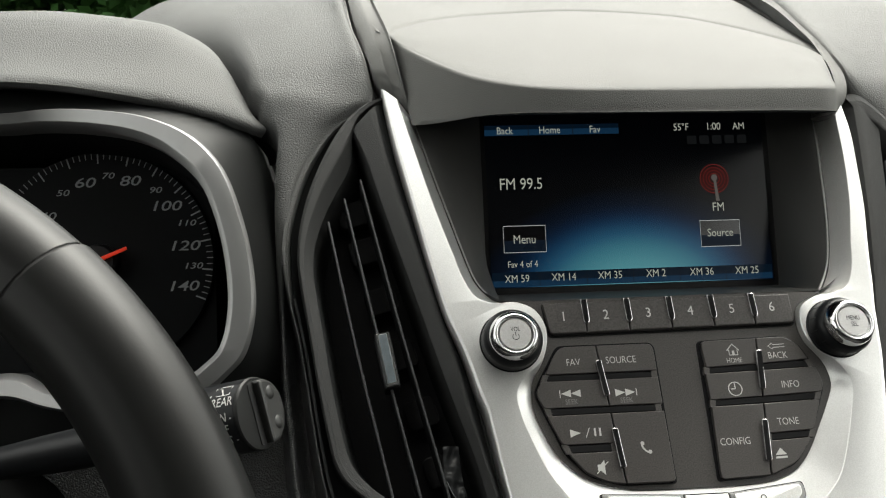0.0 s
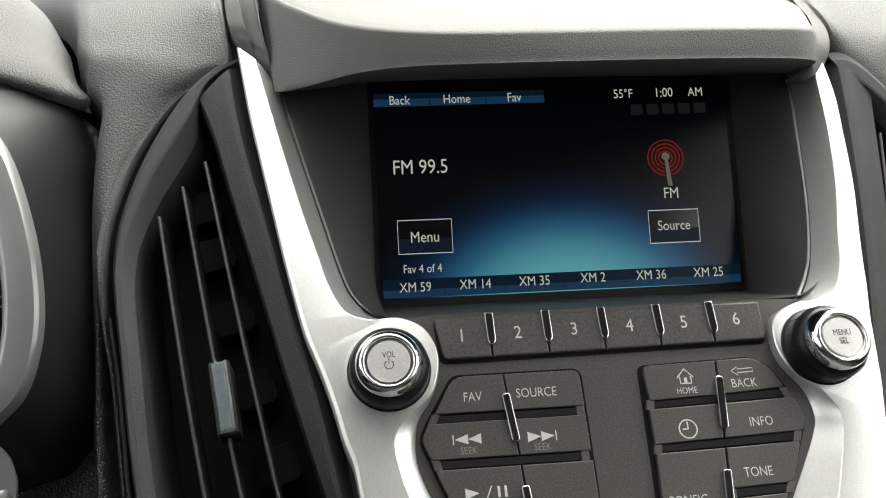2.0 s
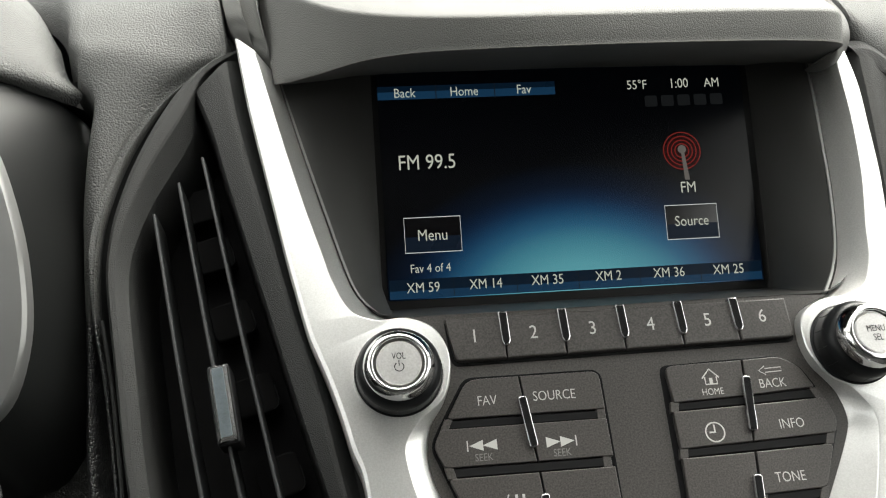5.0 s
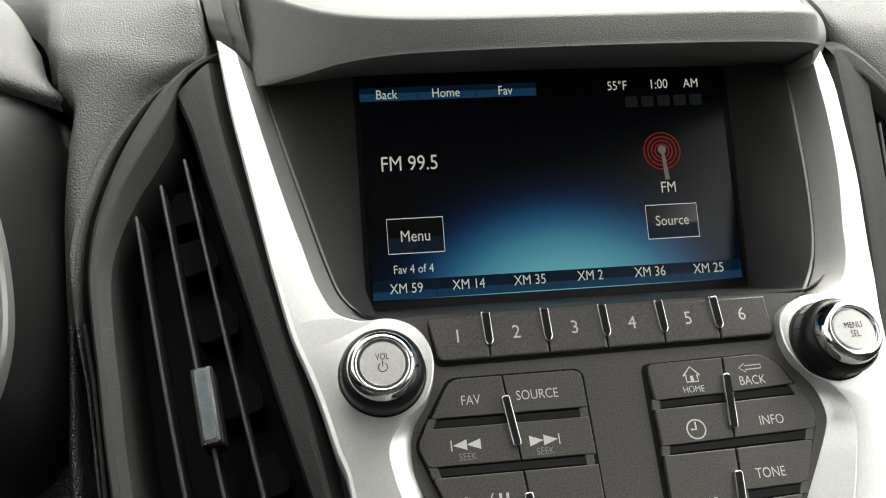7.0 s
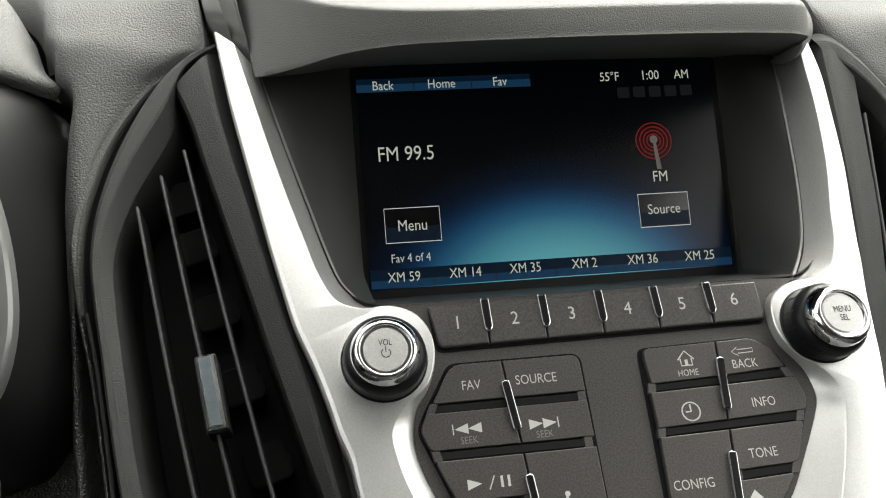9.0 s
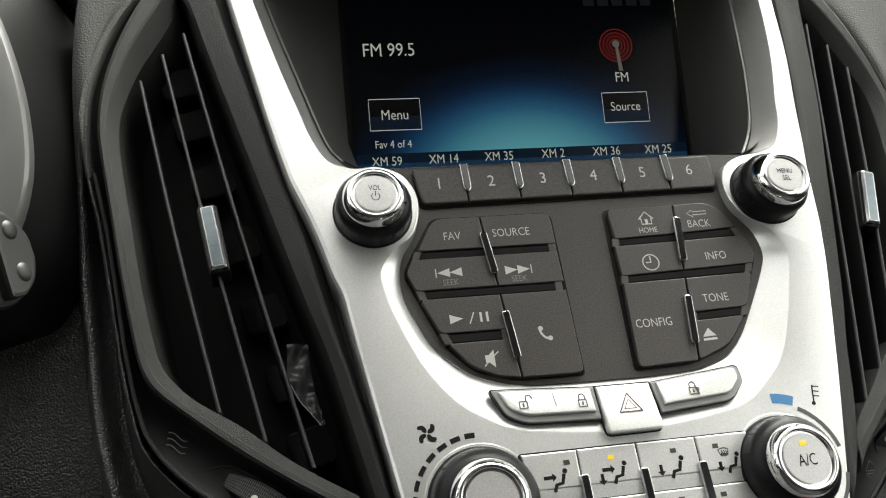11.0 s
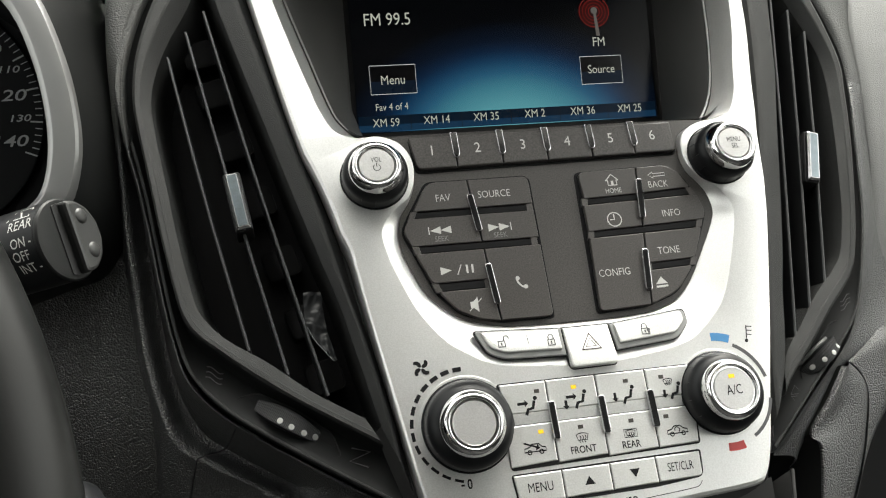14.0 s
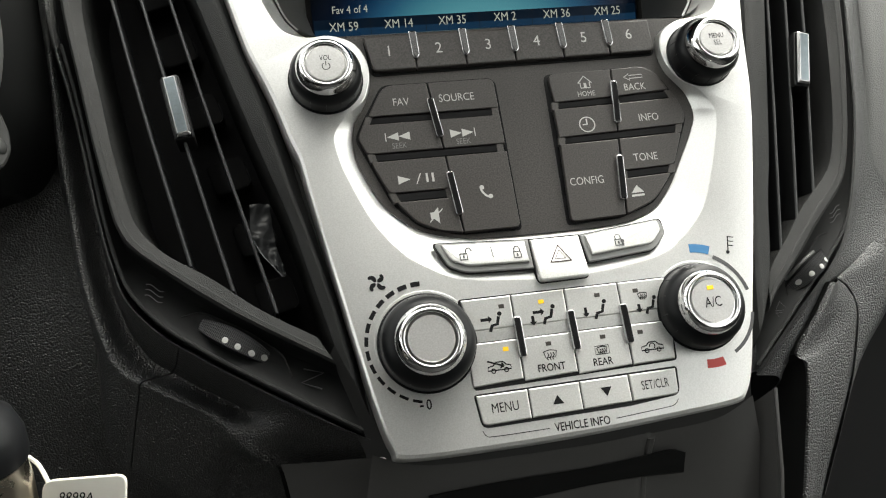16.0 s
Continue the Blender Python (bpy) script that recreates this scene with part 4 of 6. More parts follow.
def bar(u0, v0, u1, v1, width, w, mt=TABCHROME, parent=CONSOLE):
    """An upright chrome-rimmed bar between two points."""
    d = Vector((u1 - u0, v1 - v0)).normalized()
    n = Vector((-d.y, d.x)) * width / 2
    a, b = Vector((u0, v0)), Vector((u1, v1))
    pts = rounded([tuple(a - n), tuple(b - n), tuple(b + n), tuple(a + n)], 1.2, 4)
    ob = part("divider_bar", prism(pts, w - 4, w + 1.8, 0.6), mt, parent, "slim chrome-edged bar between keys")
    part("inlay", prism(inset(pts, 0.4), w, w + 2.0, 0.22), INLAY, ob, "black inlay")


def key(pts, words, at, r=0.8, size=3.4, mt=BUTTON, pr=PRINT, w0=-4, w1=KEYW, squeeze=0.82, name="key", label="dark key with pale print"):
    ob = part(name, prism(rounded(pts, r, 3), w0, w1, 0.35), mt, CONSOLE, label)
    if words:
        part("lettering", lettering(words, size, at[0], at[1], w1 + 0.1, squeeze, bold=-0.006), DIMPRINT if words == "SEEK" else pr, ob, "printed lettering")
    return ob


def icon(parent, bm, mt=PRINT, name="symbol"):
    return part(name, bm, mt, parent, "printed symbol")


def slot(pts):
    """A slot under a row of keys, closed at both ends by the keys' own edge."""
    (x0, y0), (x1, y1), (x2, y2), (x3, y3) = pts
    for a, b, c, d, s in ((x0, y0, x3, y3, -1), (x1, y1, x2, y2, 1)):
        part("key_edge", prism([(a - s * 1.4, b + 0.7), (a + s * 1.5, b + 0.7), (c + s * 1.5, d - 0.5), (c - s * 1.4, d - 0.5)][::s], -3, KEYW - 0.35, 0.2), BUTTON, CONSOLE, "painted end of the slot")
    # Nearly flush block; its black gives the slot's dark depth.
    part("finger_slot", prism(rounded(pts, 0.5, 2), -3.2, -0.5, 0.2), VOID, CONSOLE, "black block giving the dark of a slot under a key")


def ring_line(cx, cy, r, wd, w, n=28, a0=0.0, a1=360.0):
    full = a1 - a0 >= 360
    pts = [(cx + r * math.cos(radians(a0 + (a1 - a0) * i / n)), cy + r * math.sin(radians(a0 + (a1 - a0) * i / n))) for i in range(n if full else n + 1)]
    return band(pts, wd, w, closed=full)


def audio_keys():
    T = KEYW + 0.1
    well_l = rounded([(-61, 43.2), (-14.5, 43.2), (-12.2, 41), (-11.8, -24.8), (-37, -24.6), (-53, -19.8), (-63, -9), (-74.6, 20), (-71.5, 26)], [3, 2, 2, 2, 3, 4, 3, 3, 3], 4)
    well_r = rounded([(9, 42.8), (53, 44), (60.5, 39.6), (65, 31), (69.2, 18), (57, -7), (46.5, -19), (30, -24.2), (7.2, -25)], [3, 3, 3, 3, 3, 4, 4, 3, 2], 4)
    for wl in (well_l, well_r):
        part("key_well", prism(wl, -4, -2.2, 0.1), GLOSS, CONSOLE, "black gap round the keys")
    key([(-60.3, 42), (-42.2, 42), (-41, 28.6), (-68.3, 28.6)], "FAV", (-54, 34), [4, 0.4, 0.4, 1.5])
    key([(-41.6, 42), (-13.6, 42), (-13.4, 28.6), (-40.4, 28.6)], "SOURCE", (-30.5, 34.3), [0.4, 3, 0.4, 0.4])
    a = key([(-70.6, 25.2), (-40.7, 25.2), (-39.4, 12.4), (-70.4, 12.4), (-73.4, 20)], "SEEK", (-57, 14.9), [1, 0.4, 0.4, 1.5, 2], 2.5)
    icon(a, joined(slab([(-52.2, 17.2), (-52.2, 20.8), (-57, 19)], T), slab([(-56.9, 17.2), (-56.9, 20.8), (-61.7, 19)], T), slab([(-62.4, 17.2), (-62, 17.2), (-62, 20.8), (-62.4, 20.8)], T)))
    a = key([(-40.1, 25.2), (-13.5, 25.2), (-13.3, 12.4), (-38.8, 12.4)], "SEEK", (-30.5, 14.6), 0.5, 2.5)
    icon(a, joined(slab([(-35.5, 16.6), (-35.5, 20.2), (-30.6, 18.4)], T), slab([(-30.6, 16.6), (-30.6, 20.2), (-25.7, 18.4)], T), slab([(-25.4, 16.6), (-25, 16.6), (-25, 20.2), (-25.4, 20.2)], T)))
    a = key([(-69.3, 8.8), (-39.2, 8.8), (-38.2, -5), (-63.5, -5)], "", (0, 0), [1.5, 0.4, 0.4, 2])
    icon(a, joined(slab([(-59.5, -1.6), (-59.5, 2), (-54.5, 0.2)], T), band([(-52.2, -2), (-50.2, 2.4)], 0.4, T), slab([(-48.2, -1.6), (-47.3, -1.6), (-47.3, 2.2), (-48.2, 2.2)], T), slab([(-45.8, -1.6), (-44.9, -1.6), (-44.9, 2.2), (-45.8, 2.2)], T)))
    a = key([(-61.2, -9), (-38, -9), (-36.4, -23.8), (-45, -22.4), (-54, -18)], "", (0, 0), [1.5, 0.4, 0.6, 2, 2])
    icon(a, joined(slab([(-48.6, -17.4), (-47.2, -17.4), (-45.2, -19.4), (-45.2, -12.6), (-47.2, -14.6), (-48.6, -14.6)], T), band([(-49.2, -18.6), (-43.4, -13.4)], 0.4, T + 0.02)))
    a = key([(-38.6, 8.8), (-13.2, 8.8), (-12.8, -24), (-35.8, -23.8)], "", (0, 0), [0.4, 0.5, 2.5, 0.6])
    arc = [(-26.6, -5.6), (-26.4, -7.2), (-25.6, -8.7), (-24.4, -9.8), (-22.7, -10.4)]
    icon(a, joined(band(glide(arc, 4), 0.85, T), slab(disc(-26.1, -6.0, 0.95, 10), T + 0.02), slab(disc(-23.0, -10.0, 0.95, 10), T + 0.02)), name="handset_symbol")
    for p in ([(-67.6, 28), (-15, 28), (-15, 25.4), (-69.4, 25.4)], [(-69, 11.9), (-15.6, 11.9), (-15.6, 9.2), (-68, 9.2)], [(-62.6, -5.5), (-39.6, -5.5), (-39.4, -8.6), (-61, -8.6)]):
        slot(p)
    bar(-42, 34.5, -39.9, 16.8, 3.2, KEYW)
    bar(-38.6, 1.6, -36.9, -17, 3.2, KEYW)
    a = key([(10.4, 42), (38.6, 42.4), (37.5, 29.6), (11.3, 28.8)], "HOME", (25.8, 31.6), [3, 0.4, 0.4, 0.4], 2.4)
    icon(a, joined(band([(22.9, 36.6), (26, 39.9), (29.1, 36.6)], 0.5, T), band([(23.9, 37), (23.9, 34.4), (28.1, 34.4), (28.1, 37)], 0.5, T), slab([(25.4, 34.4), (26.6, 34.4), (26.6, 36.6), (25.4, 36.6)], T)))
    a = key([(39.2, 42.4), (53, 42.9), (59.2, 38.8), (63.2, 31), (38.2, 29.6)], "BACK", (48, 33.2), [0.4, 3, 2, 1, 0.4], 3.3)
    icon(a, band([(44, 38), (46.4, 39.6), (46.4, 38.7), (52.4, 38.9), (52.4, 37.5), (46.4, 37.3), (46.4, 36.4)], 0.32, T, closed=True))
    a = key([(10.3, 25.6), (37.2, 26.2), (36, 13.6), (10.4, 12.8)], "", (0, 0), 0.5)
    icon(a, joined(ring_line(23.4, 17.6, 3.3, 0.5, T), band([(23.4, 20.2), (23.4, 17.6), (21.4, 17.6)], 0.6, T)))
    key([(37.8, 26.2), (65.8, 27), (68, 19), (66.4, 14.6), (36.6, 13.6)], "INFO", (51.2, 18.6), [0.4, 1.5, 2, 1, 0.4])
    key([(10.2, 9.6), (35.6, 10), (32.2, -23.4), (8.6, -24.2)], "CONFIG", (18.4, -7.4), [0.5, 0.4, 0.6, 2.5])
    key([(36.3, 10), (64.4, 10.8), (58, -3.4), (35, -4.2)], "TONE", (46, 0.8), [0.4, 2, 2, 0.4])
    a = key([(34.6, -7.8), (56, -7), (46.3, -18.2), (32.9, -23.2)], "", (0, 0), [0.4, 2, 4, 1.5])
    icon(a, joined(slab([(36.4, -14.6), (42, -14.4), (39.3, -11.2)], T), slab([(36.4, -16.2), (42, -16), (42, -15.1), (36.4, -15.3)], T)))
    for p in ([(11.6, 28.4), (62.4, 30.2), (64, 27.4), (11, 26)], [(11.6, 12.4), (64.6, 14.2), (63, 11.2), (11, 10)], [(35.4, -4.6), (57.4, -3.8), (55.8, -6.6), (35, -7.4)]):
        slot(p)
    bar(38.4, 36.2, 36.6, 16.8, 3.2, KEYW)
    bar(34.2, 2.4, 32.2, -17.2, 3.2, KEYW)


audio_keys()


def lock_symbol(cx, cy, w, open_=False):
    """A padlock: body with a keyhole and a hoop above it."""
    k, s = 1.15, 1.9 if open_ else 0.0
    hoop = [(-0.95 + s, 0.3), (-0.95 + s, 1.5), (-0.45 + s, 2.2), (0.45 + s, 2.2), (0.95 + s, 1.5), (0.95 + s, 0.9 if open_ else 0.3)]
    body = band([(cx - 1.25 * k, cy - 1.9 * k), (cx + 1.25 * k, cy - 1.9 * k), (cx + 1.25 * k, cy + 0.3 * k), (cx - 1.25 * k, cy + 0.3 * k)], 0.6, w, closed=True)
    hole = slab([(cx - 0.3 * k, cy - 1.4 * k), (cx + 0.3 * k, cy - 1.4 * k), (cx + 0.3 * k, cy - 0.3 * k), (cx - 0.3 * k, cy - 0.3 * k)], w)
    return joined(body, hole, band([(cx + k * x, cy + k * y) for x, y in hoop], 0.5, w))


def lock_keys():
    w = 3.4
    T = w + 0.45
    rim = KEYRIM
    pl = [(-49, -28.8), (-12.2, -30.9), (-11.8, -42), (-38.5, -41), (-44.8, -37.8)]
    pr = [(10.2, -31.2), (44.6, -27.8), (45.2, -33.5), (39.4, -39.8), (11.8, -42)]
    for pts, r in ((pl, [1.5, 0.6, 0.6, 3, 2]), (pr, [0.6, 2, 2, 3, 0.6])):
        part("key_gap", prism(rounded(inset(pts, -0.75), r, 4), 0, 2.36, 0.05), BLACK, CONSOLE)
        bm = prism(rounded(inset(pts, -0.4), r, 4), 0, 2.7, 0.4)
        for q in bm.verts:
            if q.co.z > 2:
                q.co.z += 0.07 * (-29 - q.co.y)
        base = part("door_lock_key", bm, rim, CONSOLE, "silver door lock key with grey edge")
        face = [p for p in inset(pts, 1.2)]
        bm = prism([(u, v + 0.9) for u, v in rounded(face, [max(0.3, q - 0.6) for q in r], 4)], 1.5, w, 0.6)
        for q in bm.verts:
            if q.co.z > 2:
                q.co.z += 0.14 * (-29.5 - q.co.y)
        part("key_face", bm, SILVERBTN, base, "silver face")

        def lay(sym):
            for q in sym.verts:
                q.co.z += 0.14 * (-29.5 - q.co.y) - 0.25
            return sym
        if pts is pl:
            icon(base, lay(lock_symbol(-38.8, -34.2, T, True)), GREYPRINT)
            icon(base, lay(band([(-27.6, -31.6), (-27.2, -36.6)], 0.3, T)), GREYPRINT)
            icon(base, lay(lock_symbol(-17.4, -35.6, T)), GREYPRINT)
        else:
            icon(base, lay(joined(lock_symbol(24.8, -35.0, T), slab(disc(26.4, -35.4, 0.8, 10), T + 0.02), band([(26.4, -36.0), (26.4, -37.6)], 0.9, T + 0.02))), GREYPRINT)
    hz = rounded([(-11.2, -30.6), (9.2, -30.8), (10.4, -48.2), (-10.4, -48.4)], [0.6, 0.6, 2, 2], 4)
    part("key_gap", prism(inset(hz, -0.5), 0, 2.35, 0.1), BLACK, CONSOLE)
    bm = prism(hz, 0, w - 0.2, 0.8)
    for q in bm.verts:
        if q.co.z > 2:
            q.co.z += 0.14 * (-31 - q.co.y)
    k = part("hazard_key", bm, SILVERBTN, CONSOLE, "silver hazard light key")
    tri = joined(band([(-4.6, -41.2), (3.8, -41.2), (-0.4, -34.2)], 0.9, w + 0.0, closed=True), band([(-2.6, -40.0), (1.8, -40.0), (-0.4, -36.4)], 0.5, w + 0.0, closed=True))
    for q in tri.verts:
        q.co.z += 0.14 * (-31 - q.co.y)
    icon(k, tri, mat("hazard_outline", (0.05, 0.03, 0.028), 0.5))


lock_keys()


def seat_person(x, y, w, s=1.0):
    """The seated figure of the air distribution symbols, as a plain pictogram."""
    return [slab(disc(x + 2.4 * s, y + 3.4 * s, 0.95 * s, 10), w), band([(x + 1.9 * s, y + 2.4 * s), (x + 0.9 * s, y - 0.8 * s), (x - 1.4 * s, y - 1.2 * s), (x - 2.4 * s, y - 3.6 * s)], 1.3 * s, w)]


def arrow(x0, y0, x1, y1, w, s=0.6):
    d = Vector((x1 - x0, y1 - y0)).normalized()
    n = Vector((-d.y, d.x))
    a, b = Vector((x0, y0)), Vector((x1, y1))
    c = b - d * 1.5
    return slab([tuple(a + n * s), tuple(a - n * s), tuple(c - n * s), tuple(c - n * 1.5), tuple(b), tuple(c + n * 1.5), tuple(c + n * s)], w)


def fan_shape(x, y, w, s=1.0):
    """Demister outline with three wavy lines."""
    out = [band(glide([(x - 2.6 * s, y + 1.6 * s), (x, y + 2.1 * s), (x + 2.6 * s, y + 1.6 * s)], 4) + [(x + 1.9 * s, y - 0.9 * s), (x, y - 0.6 * s), (x - 1.9 * s, y - 0.9 * s)], 0.35, w, closed=True)]
    for k in (-1.1, 0, 1.1):
        out.append(band(glide([(x + (k) * s, y - 1.8 * s), (x + (k - 0.4) * s, y - 0.9 * s), (x + (k + 0.4) * s, y + 0.1 * s), (x + k * s, y + 1.1 * s)], 3), 0.35, w + 0.02))
    return out


def car_shape(x, y, w):
    body = [(x - 4.6, y - 1.2), (x - 4.4, y + 0.2), (x - 2.4, y + 0.6), (x - 1.2, y + 1.8), (x + 1.6, y + 1.8), (x + 2.8, y + 0.6), (x + 4.4, y + 0.2), (x + 4.6, y - 1.2)]
    return [band(body, 0.5, w, closed=True), ring_line(x - 2.5, y - 1.4, 0.8, 0.45, w + 0.02, 14), ring_line(x + 2.5, y - 1.4, 0.8, 0.45, w + 0.02, 14)]


def climate_keys():
    w = 3.0
    T = w + 0.1
    us = [-42.8, -22.6, -1.0, 21.2, 41.4]
    part("key_gap", prism(rounded([(-43.6, -51.4), (41.8, -51.6), (39.6, -85.2), (-42.4, -86.8)], 1.5), 0, 2.3, 0.05), BLACK, CONSOLE)
    lit = {(0, 1), (1, 0)}
    for i in range(4):
        a, b = us[i] + 0.25, us[i + 1] - 0.25
        top = [(a, -52), (b, -52), (b, -64.4), (a, -64.4)]
        if i == 0:
            top[3] = (a + 2, -64.4)
        k = part("climate_key", prism(rounded(top, 0.6, 3), 0, w, 0.5), SILVERBTN, CONSOLE, "silver air distribution key")
        # the sloping finger ledge below
        l0, l1 = a + (2.2 if i == 0 else 0.6), b - 0.6
        ledge = loft([[(l0, -64.4, 2.5), (l1, -64.4, 2.5)], [(l0, -64.5, w - 0.1), (l1, -64.5, w - 0.1)], [(l0, -66, w - 0.2), (l1, -66, w - 0.2)], [(l0, -68.9, 2.42), (l1, -68.9, 2.42)]])
        part("finger_ledge", ledge, SILVERBTN, k, "sloping finger ledge")
        low = [(a, -69.2), (b, -69.2), (b, -84.6), (a, -85.6)]
        if i == 3:
            low = [(a, -69.2), (b - 0.6, -69.2), (b - 2.5, -84.4), (a, -84.9)]
        k2 = part("climate_key", prism(rounded(low, 0.6, 3), 0, w, 0.5), SILVERBTN, CONSOLE, "silver climate key")
        lx = (-27, -11, 12, 28)[i]
        ly = (-28, -11, 11, 26.5)[i]
        for par, x, y, on in ((k, lx, -56, (i, 0) in lit), (k2, ly, -72.6, (i, 1) in lit)):
            part("indicator", prism([(x - 1.1, y - 0.8), (x + 1.1, y - 0.8), (x + 1.1, y + 0.8), (x - 1.1, y + 0.8)], w - 0.2, w + 0.12, 0.05), AMBER if on else LEDOFF, par, "lit amber indicator" if on else "dark indicator")
        if i == 0:
            icon(k, joined(*seat_person(-30.5, -62, T, 0.95), arrow(-36, -60.6, -31.4, -60.6, T)), DARKPRINT)
            icon(k2, joined(*car_shape(-31.5, -79, T), arrow(-36, -76.5, -29.5, -79, T + 0.03, 0.35)), DARKPRINT)
        elif i == 1:
            icon(k, joined(*seat_person(-9, -61.6, T, 0.95), arrow(-15, -60, -10.4, -60, T), arrow(-15.4, -61.2, -15.4, -65, T)), DARKPRINT)
            icon(k2, joined(*fan_shape(-11, -77.2, T)), DARKPRINT)
            part("lettering", lettering("FRONT", 2.9, -11.4, -81.8, T, 0.82, bold=0.012), DARKPRINT, k2)
        elif i == 2:
            icon(k, joined(*seat_person(12, -62, T, 0.95), arrow(6.2, -60.4, 6.2, -64.2, T)), DARKPRINT)
            icon(k2, joined(*fan_shape(9.8, -78, T, 0.8), band([(7, -76), (12.6, -76), (12.6, -79.2), (7, -79.2)], 0.35, T, closed=True)), DARKPRINT)
            part("lettering", lettering("REAR", 2.9, 9.2, -82.2, T, 0.82, bold=0.012), DARKPRINT, k2)
        else:
            icon(k, joined(*seat_person(33, -62.6, T, 0.9), arrow(28.2, -61.6, 28.2, -65, T), *fan_shape(30.5, -58.6, T, 0.75)), DARKPRINT)
            icon(k2, joined(*car_shape(30.2, -78.8, T), ring_line(30.2, -78.6, 1.1, 0.4, T + 0.03, 12, -60, 200)), DARKPRINT)
    for u in (-22, -0.4, 21.2):
        bar(u, -60.8, u + 0.2, -76.6, 3.2, 3.0)
    us = [-42.4, -22, -1.6, 18.2, 38]
    part("key_gap", prism(rounded([(-43, -88.2), (38.8, -87.4), (37.8, -98.4), (17, -100.2), (-41.5, -101)], [1.5, 1.5, 3, 1, 3]), 0, 2.35, 0.05), BLACK, CONSOLE)
    for i in range(4):
        a, b = us[i] + 0.25, us[i + 1] - 0.25
        pts = rounded([(a, -88.8 + 0.15 * i), (b, -88.7 + 0.15 * i), (b - (0.6 if i == 3 else 0), -99.6 + 0.5 * i), (a + (1.2 if i == 0 else 0), -100 + 0.5 * i)], [0.6, 0.6, 2 if i == 3 else 0.4, 2 if i == 0 else 0.4], 3)
        k = part("menu_key", prism(pts, 0, w, 0.5), SILVERBTN, CONSOLE, "silver vehicle information key")
        x, y = ((-31.8, -94.3), (-11.2, -94), (8.4, -93.6), (28.2, -93.4))[i]
        if i in (0, 3):
            part("lettering", lettering("MENU" if i == 0 else "SET/CLR", 3.7 if i == 0 else 3.5, x, y, T, 0.74 if i == 0 else 0.62), DARKPRINT, k)
        else:
            s = 1 if i == 1 else -1
            icon(k, slab([(x - 2.2, y - 1.7 * s), (x + 2.2, y - 1.7 * s), (x, y + 1.7 * s)][:: s], T), DARKPRINT)
    part("lettering", lettering("VEHICLE INFO", 3.1, -3, -104.3, 2.3, 0.78, bold=0.014), DARKPRINT, CONSOLE, "dark printed lettering")
    icon(CONSOLE, band(glide([(-41.5, -101.8), (-40.4, -103.6), (-37, -104.3), (-16, -104.2)], 4), 0.3, 2.3), DARKPRINT, "printed_line")
    icon(CONSOLE, band(glide([(10.5, -104), (31, -102.6), (35, -101.8), (36.6, -100)], 4), 0.3, 2.3), DARKPRINT, "printed_line")
    # fan scale
    cx, cy, r = -57.8, -66, 23.2
    for i in range(13):
        a = 88.5 + i * 13.4
        part("scale_dash", ring_line(cx, cy, r - 0.6, 1.9 - 0.07 * i, 2.3, 4, a, a + 9.2), DARKPRINT, CONSOLE)
    part("lettering", lettering("0", 3.8, -60.0, -89.6, 2.3, 0.8, bold=0.015), DARKPRINT, CONSOLE)
    part("lettering", lettering("-", 4.2, -62.8, -89.2, 2.3, 0.9, bold=0.015), DARKPRINT, CONSOLE)
    fan = []
    for i in range(4):
        a = math.pi / 2 * i + 0.5
        fan.append(slab([(-73.6 + q[0] * math.cos(a) - q[1] * math.sin(a), -41.2 + q[0] * math.sin(a) + q[1] * math.cos(a)) for q in rounded([(0.2, 0.1), (1.0, -0.7), (2.5, -0.8), (3.7, 0.3), (3.7, 1.7), (2.7, 2.0), (2.2, 0.9), (1.0, 0.9)], 0.8, 3)], 2.3 + 0.02 * i))
    icon(CONSOLE, joined(*fan), DARKPRINT, "fan_symbol")
    # temperature scale
    cx, cy, r = 54, -65.5, 23

    def sector(a0, a1, r0, r1, ww):
        n = 8
        return slab([(cx + r0 * math.cos(radians(a0 + (a1 - a0) * i / n)), cy + r0 * math.sin(radians(a0 + (a1 - a0) * i / n))) for i in range(n + 1)] + [(cx + r1 * math.cos(radians(a1 + (a0 - a1) * i / n)), cy + r1 * math.sin(radians(a1 + (a0 - a1) * i / n))) for i in range(n + 1)], ww)
    icon(CONSOLE, sector(68, 88, 22.6, 26.2, 2.3), BLUEMARK, "blue_mark")
    icon(CONSOLE, sector(-96, -77, 21.2, 24.6, 2.3), REDMARK, "red_mark")
    icon(CONSOLE, sector(63, 12, 21.4, 23, 2.3), GREYPRINT, "grey_scale")
    icon(CONSOLE, sector(-12, -62, 21.4, 22.8, 2.3), GREYPRINT, "grey_scale")
    icon(CONSOLE, joined(band([(71.4, -44), (72.6, -37.6)], 0.5, 2.3), slab(disc(71.2, -44.4, 0.8, 8), 2.32), band([(72.6, -38), (75, -38.4)], 0.4, 2.32), band([(72.4, -39.8), (74.6, -40.2)], 0.4, 2.32), band([(72, -41.6), (74.2, -42)], 0.4, 2.32)), DARKPRINT, "thermometer_symbol")


climate_keys()


